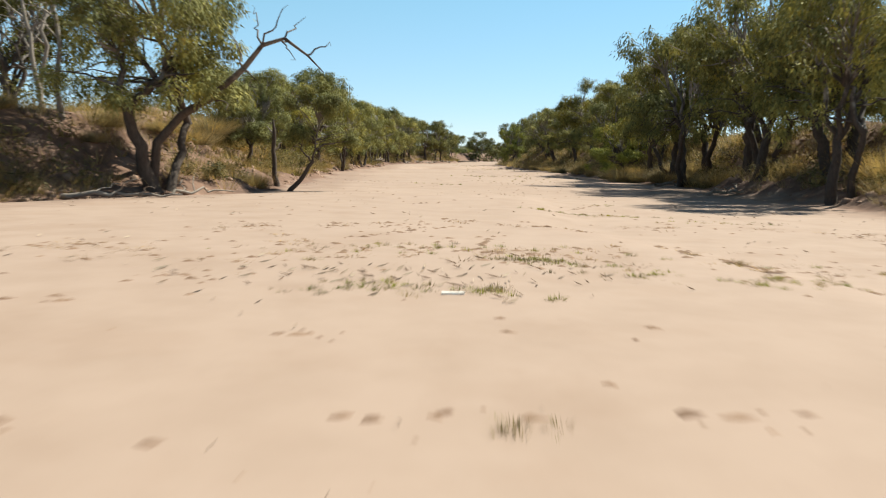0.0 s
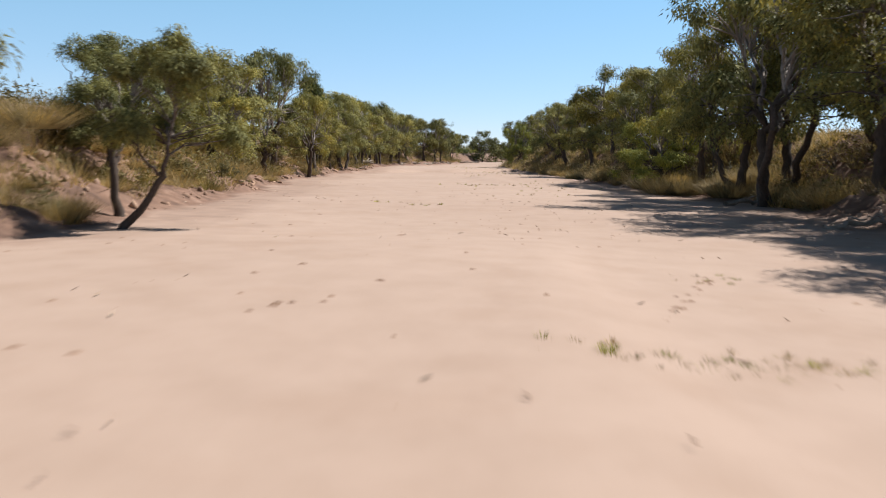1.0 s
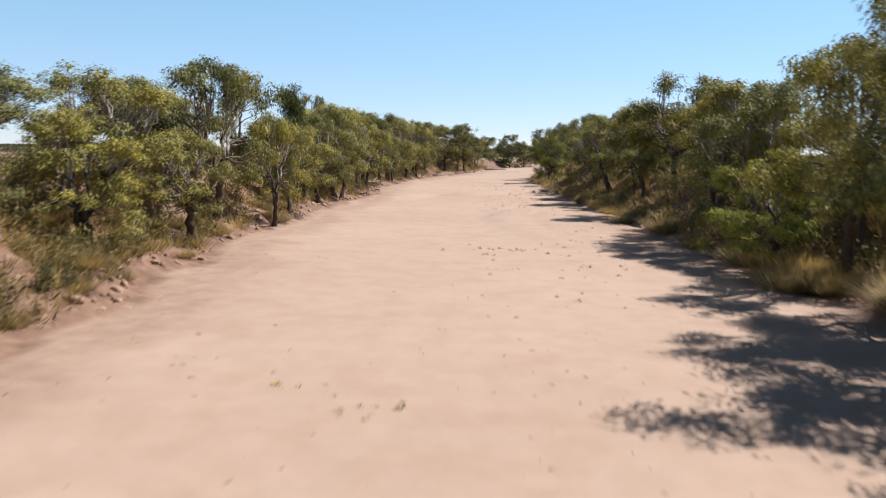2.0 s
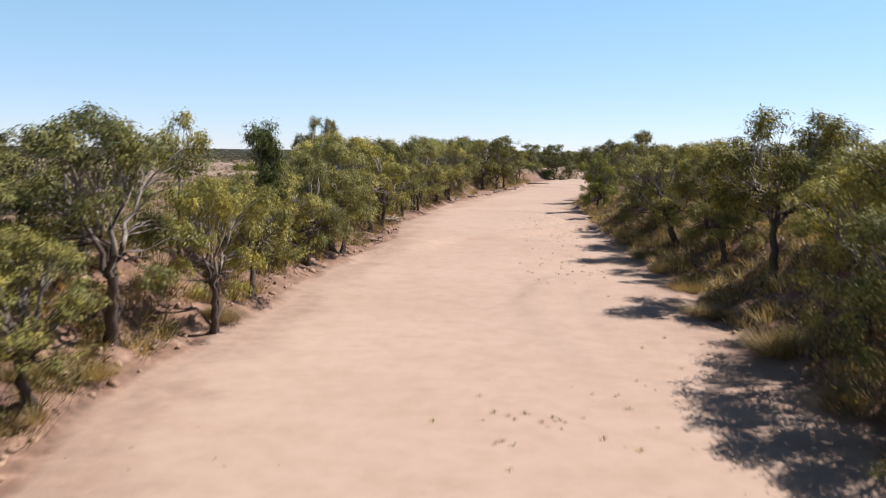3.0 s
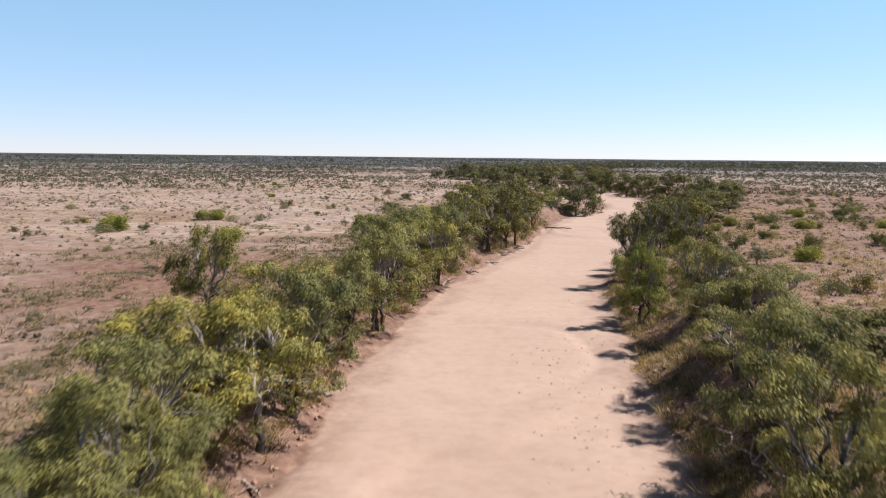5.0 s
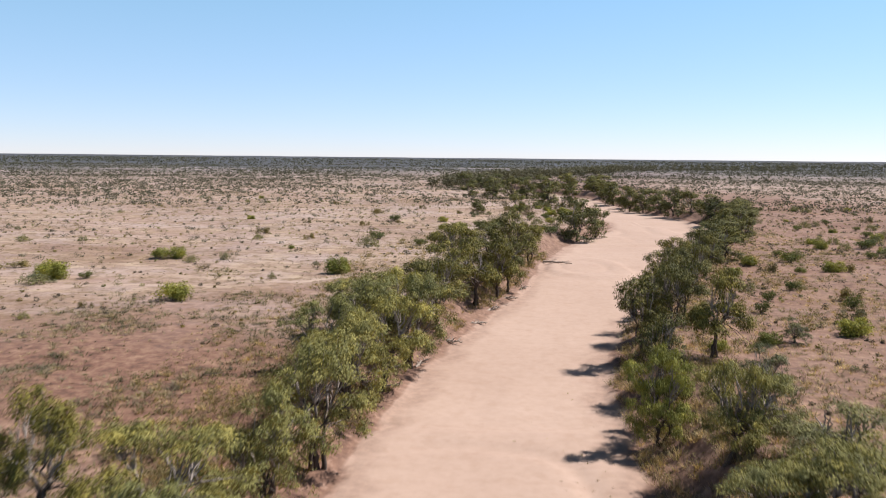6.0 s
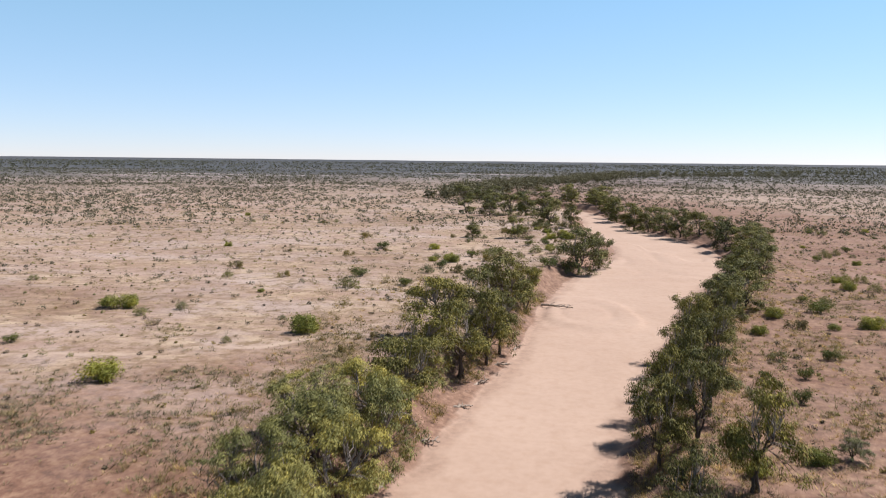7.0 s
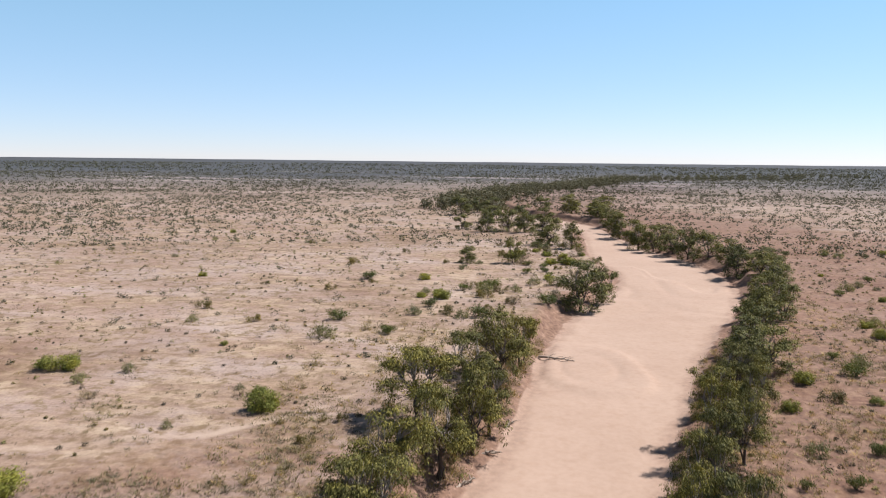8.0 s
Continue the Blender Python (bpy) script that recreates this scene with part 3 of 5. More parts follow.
far_protos = [build_tree("river_gum", 100 + k, "distant river gum with rounded olive crown", lobes=6, per_lobe=7, per=95, leaf=(0.34, 0.18), hang=0.45, limbs=4, clump_r=(0.7, 1.15), sides=5, skirt=24, low=0.03, base=0.12, leaf_mat=M_FARGUM) for k in range(4)]
USED = set()


def unscaled(ob):
    """Takes the first one's own scale out again, which copy_thing hands on."""
    return Matrix.Diagonal((1 / ob.scale.x, 1 / ob.scale.y, 1 / ob.scale.z, 1))


def plant(proto, x, y, top, width, turn, group, label="", sink=0.1):
    """Sets a tree on the ground so that its top is at that height and its crown has that width."""
    z = gz(x, y) - sink
    s, h = width / 7.4, (top - z) / 9.0
    m = Matrix.LocRotScale((x, y, z), Euler((0, 0, turn)), (s, s, h))
    if proto.name in USED:
        ob = copy_thing(proto, m @ unscaled(proto))
    else:
        USED.add(proto.name)
        proto.matrix_basis = m
        ob = proto
    return tagged(ob, label, group=group)


# x, y, height of the top, crown width
LEFT_TREES = [(-8.3, 27.5, 9.2, 7.8), (-17.5, 36, 9.5, 6), (-20.5, 42, 9, 7.5), (-8.6, 40.5, 5.0, 4.2), (-10.4, 48, 6.4, 6.0), (-12.6, 54, 6.8, 6.4), (-9.9, 56.5, 5.6, 5.2), (-11.2, 61, 7.3, 6.6), (-9.2, 64, 5.2, 4.8),
              (-10.0, 69.5, 8.8, 7.2), (-13.0, 66.5, 7.5, 6.4), (-12.4, 72.5, 7.0, 5.6), (-16, 75, 8.0, 4.6), (-8.3, 74.4, 6.4, 4.6), (-8.8, 80.8, 6.4, 5.4), (-11.9, 83, 6.0, 5.4), (-9.6, 88.5, 6.2, 5.4), (-9.4, 93, 7.2, 6.0),
              (-8.9, 98.6, 8.2, 6.8), (-11.2, 103.5, 8.4, 7), (-11.8, 109, 9.0, 7.6), (-9.1, 112, 8.8, 6.8), (-9.2, 117, 8.9, 7.0), (-11.9, 125, 8.8, 7.2), (-9.2, 131.5, 8.6, 7.2), (-9.0, 140, 9.6, 8.4),
              (-9.8, 150, 9.2, 9), (-8.1, 158, 9.6, 9), (-12, 155.5, 9.0, 8), (-10.8, 163, 10.0, 9), (-7.5, 166, 10.2, 8), (-12.9, 170, 9.2, 8), (-8.6, 173, 9.8, 8.2), (-6.5, 181, 10.0, 8), (-7.0, 190.5, 10.8, 7.6), (-3.4, 198, 10.8, 8), (-0.8, 205, 10.8, 7.2), (-7.6, 209.5, 11.6, 9), (0.4, 212, 9.4, 6.4),
              (-2.8, 221, 11.2, 8.4), (0.6, 230.5, 12.2, 10), (3, 241, 9.4, 6.4)]
RIGHT_TREES = [(16.6, 35, 8.4, 7), (14.0, 46.0, 9.6, 7.8), (15.0, 38, 10.0, 7.6), (14.7, 51.0, 8.8, 7.0), (18.7, 47, 9.0, 8), (13.9, 29.2, 9.6, 6.4), (16.0, 33.5, 10.0, 7.4), (16.6, 49.8, 9.6, 8), (15.5, 41, 10.2, 8.4), (20.6, 61.5, 8.8, 6.2), (16.6, 68.5, 8.4, 7.0), (14.4, 66.0, 7.6, 6.6), (15.4, 72.0, 7.8, 6.6), (17.2, 76.0, 8.0, 7.2), 
               (18.2, 81.5, 7.4, 6.0), (15.9, 92, 7.6, 6.0), (16.6, 97.5, 8.6, 7.2), (15.4, 104, 8.4, 7.4), (20.5, 104, 9.2, 8), (15.0, 111.5, 8.6, 7.4), (17.9, 116, 8.2, 7.4),
               (23.5, 114, 8.6, 8), (15.8, 121, 6.8, 6), (16.2, 128, 7.6, 6.4), (18.5, 128, 8.7, 7), (16.4, 139.5, 8.4, 6.6), (18.1, 141, 8.2, 6.4), (15, 152.5, 6.0, 5.2), (23.7, 94, 7.2, 7), (22.2, 66, 9.6, 7.4),
               (15.4, 159.5, 8, 6.4), (20.8, 164, 10.4, 7.4), (15.4, 172, 9, 6.6), (18.6, 174, 9.2, 6.2), (17.3, 182, 9.4, 6.6), (19.8, 189, 9, 6.6), (22, 198, 9.2, 6.8), (25.4, 200, 8.8, 6.4),
               (26, 214, 9.2, 7.2), (24.4, 207, 9, 6.6), (30, 224, 9.6, 7.4), (21.1, 181, 9, 6.4), (27.5, 208, 8.6, 6), (30.2, 216, 9, 6.4)]
GREY_TREES = [(22.4, 138, 7.4, 8.0), (21.8, 151.5, 7.4, 4.8), (23.7, 122.5, 6, 4.4), (29.7, 171, 5.6, 3.2)]
FAR_TREES = [(33, 233, 9, 8.4), (37.6, 236.5, 9, 8), (36.5, 246, 9, 8), (40, 255, 9.4, 8), (43.5, 265, 10.3, 9), (50, 275, 9.6, 8), (48.5, 284, 9.4, 8), (53.5, 293, 9.4, 8),
             (57, 305, 9, 8), (59.5, 317, 9, 9), (63.7, 326, 9, 9), (61.9, 336, 9.2, 10), (58.5, 346, 9.6, 11), (66, 347, 9, 9), (60, 362, 9.5, 10), (57.4, 379, 10.4, 11),
             (52.5, 386, 10.8, 11), (50, 400, 9.2, 11), (44.8, 409, 9.4, 10), (50, 426, 9, 11), (40.5, 417, 9.6, 10), (41, 437, 9.5, 11), (37.5, 456, 10.6, 12), (37, 478, 10, 12),
             (37, 510, 9.5, 12), (35, 540, 9.5, 12), (14.2, 291.5, 10.8, 12.5), (19.5, 302, 8.6, 8), (15.7, 387, 11.8, 8.5), (8.4, 396, 12.4, 12), (-16, 441, 11.5, 10), (-8, 447, 12.5, 11), (-1, 440, 12, 10), (-27, 455, 9, 9), (6, 452, 12.5, 12), (-2.2, 347, 9.8, 6.6), (-14.7, 344, 7.6, 6.2),
             (-2.3, 480, 12, 14), (-16.7, 492, 10.6, 14), (-36, 538, 13, 14), (34, 548, 11, 15), (-20, 549, 12, 12), (-30, 566, 11, 11), (6, 592, 11, 13), (22, 572, 11, 13),
             (22, 600, 12, 14), (36, 575, 11, 13), (44, 620, 11, 13)]
prng = np.random.default_rng(7)
for k, (x, y, top, wd) in enumerate(LEFT_TREES):
    if y > 165:
        top, wd = top * 0.97, wd * 1.08
    elif 96 < y < 130:
        wd *= 1.14
    plant(heroes[k % 3] if (y < 52 and x > -12.9) or 90 < y < 100 else ((full_protos[k % 4] if 52 < y < 67 else open_protos[k % 4]) if y < 98 else full_protos[k % 4] if k % 3 or y > 140 else open_protos[(k // 3) % 4]) if y < 176 and x > -13.5 else mid_protos[k % 4], x, y, top, wd, prng.uniform(0, 6.28), "gums along the left bank")
for k, (x, y, top, wd) in enumerate(RIGHT_TREES):
    if y > 135:
        top, wd = top * (1.0 + 0.1 * (k % 2)), wd * (0.84 + 0.05 * (k % 3))
    plant([heroes[0], open_protos[1], open_protos[0]][k % 3] if y < 58 else heroes[1 + k % 2] if 79 < y < 100 and x < 19 else open_protos[k % 4] if y < 100 and x >= 17.5 else full_protos[(k * 3 + 1) % 4] if y < 145 and x < 19 else mid_protos[k % 4], x, y, top, wd, prng.uniform(0, 6.28), "gums along the right bank")
for x, y, top, wd in GREY_TREES:
    plant(grey_proto, x, y, top, wd, prng.uniform(0, 6.28), "grey gums behind the right bank")
for k, (x, y, top, wd) in enumerate(FAR_TREES):
    plant(far_protos[k % 4], x, y, top * 1.04, wd * 0.9, prng.uniform(0, 6.28), "distant gums round the bend")
lean_proto = build_tree("river_gum", 91, "small gum with a dark leaning trunk at the sand edge", base=0.3, lean=(0.5, 0.1), shift=(2.2, 0.3), skirt=3, low=0.46, lobes=7, per=380, leaf=(0.22, 0.07), trunk_r=0.19, limbs=3, bark=M_SHADOWBARK)
plant(lean_proto, -5.35, 32.8, 4.4, 3.7, 0.0, "gums along the left bank", "small gum with a dark leaning trunk at the sand edge")
plant(young_proto, 13.9, 60.5, 4.6, 5.8, 0.3, "gums along the right bank")
plant(open_protos[1], 15.0, 57.4, 8.3, 6.4, 1.9, "gums along the right bank")
plant(young_proto, 13.7, 148, 7.8, 5.6, 1.4, "gums along the right bank")
plant(round_proto, 15.9, 84, 9.7, 7.6, 0.8, "gums along the right bank")
plant(round_proto, 19.4, 86.5, 9.0, 6.6, 2.8, "gums along the right bank")
plant(narrow_proto, -10.0, 87.0, 9.0, 6.2, 0.4, "trees behind the left bank")
plant(sparse_proto, -11.3, 78.5, 9.0, 4.4, 2.6, "trees behind the left bank")
plant(round_proto, -16.1, 122.5, 10.9, 5.2, 1.0, "trees behind the left bank")

# bare limb of the first gum, reaching out over the sand
first = heroes[0]
lrng = np.random.default_rng(5)
LIMB = [(-8.45, 27.5, 0.2), (-8.3, 27.5, 1.7), (-7.45, 27.4, 2.6), (-6.55, 27.3, 3.1), (-5.45, 27.1, 4.0), (-4.85, 27.0, 4.7), (-4.15, 26.9, 4.9), (-3.45, 26.8, 4.4), (-2.95, 26.7, 3.9)]
limb = mesh_object("dead_limb", *tube(LIMB, np.linspace(0.17, 0.015, 9), 8), M_SHADOWBARK, first, "bare dark limb over the sand", True)
limb.matrix_parent_inverse = first.matrix_basis.inverted()
for k, end in ((4, (-4.95, 26.6, 3.4)), (4, (-5.95, 27.6, 5.4)), (5, (-5.15, 27.4, 5.9)), (5, (-3.95, 26.4, 5.8)), (6, (-3.55, 27.2, 5.6)), (6, (-3.85, 26.3, 4.2)), (3, (-5.75, 26.6, 2.7)), (7, (-2.75, 26.9, 4.7)), (2, (-7.15, 26.9, 4.2))):
    mesh_object("twig", *tube(bent(lrng, LIMB[k], end, 8, 0.1, 0.08), np.linspace(0.035, 0.007, 8), 5), M_SHADOWBARK, limb, smooth_faces=True)

# ---- shrubs and tussocks ----


def build_shrub(name, seed, label, mat, height=1.5, spread=1.2, clumps=14, per=60, leaf=(0.2, 0.06), droop=0.0, stems=6, flat=0.85, low=0.12):
    rng = np.random.default_rng(seed)
    root = new(name)
    tagged(root, label, "shrub")
    a, d = rng.uniform(0, 6.28, clumps), spread * np.sqrt(rng.random(clumps)) * 0.75
    h = height * (low + (0.74 - low) * rng.random(clumps)) * (1 - 0.45 * (d / spread) ** 2)
    cen = np.stack([np.cos(a) * d, np.sin(a) * d, h], 1)
    rad = rng.uniform(0.26, 0.40, clumps) * (height + spread) * 0.5
    pieces = [tube(bent(rng, (*rng.normal(0, 0.06, 2), -0.15), cen[k % clumps], 5, 0.05, 0.04), np.linspace(0.035, 0.01, 5) * height, 4) for k in range(stems)]
    mesh_object("woody_base", *joined(pieces), M_TWIG, root)
    mesh_object("foliage", *leaves(rng, cen, rad, per, leaf[0], leaf[1], droop, flat), mat, root)
    return root


SHRUBS = {
    "green": build_shrub("shrub", 201, "rounded green shrub standing alone on dry grass", M_BRIGHT, 1.6, 1.3, 26, 150, (0.16, 0.06)),
    "yellow": build_shrub("shrub", 202, "yellow-green bush with a short stem on pale soil", M_BRIGHT, 1.7, 1.4, 20, 150, (0.16, 0.06), low=0.3),
    "olive": build_shrub("shrub", 203, "low olive saltbush on bare soil", M_GREY, 1.0, 1.1, 13, 60, (0.17, 0.055)),
    "dark": build_shrub("shrub", 204, "small dark green bush on reddish soil", M_DARK, 1.2, 0.9, 13, 60, (0.17, 0.055)),
    "dry": build_shrub("shrub", 205, "leafless grey-brown twiggy bush on dry soil", M_DRYBUSH, 1.0, 0.9, 10, 30, (0.32, 0.018), -0.5, 10),
    "dull": build_shrub("shrub", 206, "dull brownish-green low shrub among dry grass", M_OLIVE, 0.9, 1.0, 11, 60, (0.17, 0.052)),
}
SIZES = {"green": (1.6, 2.6), "yellow": (1.7, 2.8), "olive": (1.0, 2.2), "dark": (1.2, 1.8), "dry": (1.0, 1.8), "dull": (0.9, 2.0)}


def set_shrub(kind, x, y, high, wide, turn, group="shrubs on the plain"):
    proto = SHRUBS[kind]
    h0, w0 = SIZES[kind]
    m = Matrix.LocRotScale((x, y, gz(x, y) - 0.03), Euler((0, 0, turn)), (wide / w0, wide / w0, high / h0))
    if proto.name in USED:
        ob = copy_thing(proto, m @ unscaled(proto))
    else:
        USED.add(proto.name)
        proto.matrix_basis, ob = m, proto
    return tagged(ob, group=group)


PLACED_SHRUBS = [("green", -25.3, 208.8, 3, 4.7), ("yellow", -59.8, 222, 2.4, 4), ("green", -57.3, 222.5, 2.3, 3.7), ("yellow", -39.5, 183.5, 3, 5), ("olive", -48.7, 222.5, 1.6, 2.2),
                 ("dark", -15.6, 275.8, 2.2, 3.5), ("dark", -19.1, 251.4, 1.6, 2.1), ("olive", -8.2, 266, 1.9, 3.2), ("olive", 0.4, 296.8, 1.9, 3.2), ("olive", 4.3, 307.7, 2, 3.9),
                 ("dark", -10.8, 297, 1.9, 3.7), ("olive", -33.1, 201.5, 1.1, 1.5), ("dark", 48.6, 245, 1.5, 2.3), ("dry", 40.9, 230.5, 1.6, 2.9), ("green", -63.8, 197.1, 3.2, 5),
                 ("green", -66.5, 200, 2.1, 4.5), ("dull", -75.3, 204.5, 1.4, 5.3), ("dull", -79.6, 183.4, 1.4, 6.4), ("olive", -63, 191.8, 1.7, 5.3), ("dark", 30.5, 186, 1.9, 2.3),
                 ("dark", 34, 196, 1.7, 2.2), ("dark", 39.5, 205, 1.7, 2.4), ("olive", 33.5, 204, 1.6, 2.6), ("dark", 29.5, 195, 1.3, 1.7), ("green", 62, 262, 2, 3.3), ("yellow", 46, 222, 1.3, 2.2),
                 ("olive", 26.5, 187, 1.4, 2.2), ("dark", 42, 190, 2.2, 2.6), ("dry", -30, 214, 1.2, 2), ("dull", -17.5, 200, 1.3, 2.2), ("dull", -15.5, 207, 1.1, 1.9), ("dry", -47, 210, 1.4, 2.4)]
srng = np.random.default_rng(31)
for kind, x, y, hi, wd in PLACED_SHRUBS:
    set_shrub(kind, x, y, hi, wd, srng.uniform(0, 6.28))
kinds = ["dull", "dry", "olive", "dark", "dull", "dry", "olive", "green"]
made = 0
while made < 120:
    x, y = srng.uniform(-125, 115), srng.uniform(70, 420)
    lf, rt = toes(np.array([y]))
    out = max(lf[0] - x, x - rt[0])
    patch = vnoise(np.array([x]), np.array([y]), 26, 41)[0] + (0.45 if x > rt[0] else -0.15)
    if out < 9 or patch < srng.uniform(-0.9, 0.7):
        continue
    k = kinds[srng.integers(0, 8)]
    big = srng.uniform(0.7, 1.7) * (1.3 if x > rt[0] else 1.0)
    set_shrub(k, x, y, 1.0 * big, 1.9 * big, srng.uniform(0, 6.28))
    made += 1

for k in range(76):
    y = srng.uniform(228, 400)
    lf, rt = toes(np.array([y]))
    big = srng.uniform(1.3, 2.9)
    set_shrub(["olive", "dull", "dry", "dark", "green", "dull"][k % 6], lf[0] - srng.gamma(2.0, 8.0) - 3, y, 1.0 * big, 1.9 * big, srng.uniform(0, 6.28))
made = 0
while made < 52:
    x, y = srng.uniform(24, 95), srng.uniform(105, 330)
    lf, rt = toes(np.array([y]))
    if x - rt[0] < 10 or x - rt[0] > 55:
        continue
    big = srng.uniform(1.1, 2.2)
    set_shrub(["dark", "olive", "dull", "dark", "green", "olive"][srng.integers(0, 6)], x, y, 1.1 * big, 1.9 * big, srng.uniform(0, 6.28))
    made += 1


def scatter(rng, n, x0, x1, y0, y1, keep):
    x, y = rng.uniform(x0, x1, n), rng.uniform(y0, y1, n)
    lf, rt = toes(y)
    out = np.maximum(lf - x, x - rt)
    ok = keep(x, y, out)
    return x[ok], y[ok], out[ok]


def blades(rng, x, y, z, high, wide, count, thin):
    """Tussocks: blades that fan out of one foot; one thin triangle each."""
    n = len(x)
    foot = np.repeat(np.stack([x, y, z], 1), count, 0)
    hh, ww = np.repeat(high, count), np.repeat(wide, count)
    a, r = rng.uniform(0, 6.28, n * count), np.sqrt(rng.random(n * count))
    foot = foot + np.stack([np.cos(a) * r * ww * 0.28, np.sin(a) * r * ww * 0.28, 0 * a - 0.03], 1)
    lean = np.stack([np.cos(a) * r * ww * 0.5, np.sin(a) * r * ww * 0.5, hh * rng.uniform(0.55, 1.0, n * count) * (1.05 - 0.4 * r)], 1)
    side = np.stack([-np.sin(a), np.cos(a), 0 * a], 1) * np.repeat(thin, count)[:, None]
    v = np.stack([foot - side, foot + side, foot + lean], 1).reshape(-1, 3)
    return v, np.arange(len(v)).reshape(-1, 3)


def bank_cover(side):
    rng = np.random.default_rng(60 + side)

    def mine(x, y, out):
        lf, rt = toes(y)
        right = x > (lf + rt) / 2
        dens = smooth((out - (0.1 if side else 0.7) - 0.7 * vnoise(x, y, 5, 50)) / 0.8) * (1 - 0.8 * smooth((out - 7) / 5))
        return (right == bool(side)) & (rng.random(len(x)) < dens * (0.55 + 0.45 * vnoise(x, y, 3, 51)))

    parts = []
    for y0, y1, n in ((4, 60, 13000), (60, 150, 15000), (150, 260, 9000)):
        x0, x1 = (9, 45) if side else (-26, 14)
        x, y, out = scatter(rng, n, x0, x1, y0, y1, mine)
        parts.append((x, y, out))
    x, y, out_all = (np.concatenate([p[k] for p in parts]) for k in range(3))
    hi = rng.uniform(0.4, 1.15, len(x)) * np.where(out_all > 5.5, 0.7, 1.0)
    straw = rng.random(len(x)) < (0.86 if side else 0.74)
    z = ground_z(x, y)
    for mask, mat, nm, lab in ((straw, M_STRAW, "bank_grass", "straw-coloured dry grass tussocks on the earth bank"), (~straw, M_OLIVE, "bank_herbs", "dull olive low growth on the earth bank")):
        v, f = blades(rng, x[mask], y[mask], z[mask], hi[mask], hi[mask] * 1.6, 30, np.where(y[mask] < 44, 0.009, 0.02))
        tagged(mesh_object(nm, v, f, mat), lab, "grass", kind="stuff")
    # bushy undergrowth
    ok = rng.random(len(x)) < np.where(y < 44, 0.09, np.where((y > 135) & (not side), 0.5, 0.12 if side else np.where(y > 88, 0.42, 0.28)))
    cx, cy = x[ok], y[ok]
    r = rng.uniform(0.4, 0.95, ok.sum()) * np.where(cy > 135, 1.25, 1.0)
    v, f = leaves(rng, np.stack([cx, cy, ground_z(cx, cy) + r * 0.6], 1), r, 72, 0.20, 0.062, -0.1, 0.9)
    tagged(mesh_object("undergrowth", v, f, M_OLIVE), "dense dull green undergrowth beneath the bank trees", "undergrowth", kind="stuff")


bank_cover(0)
bank_cover(1)


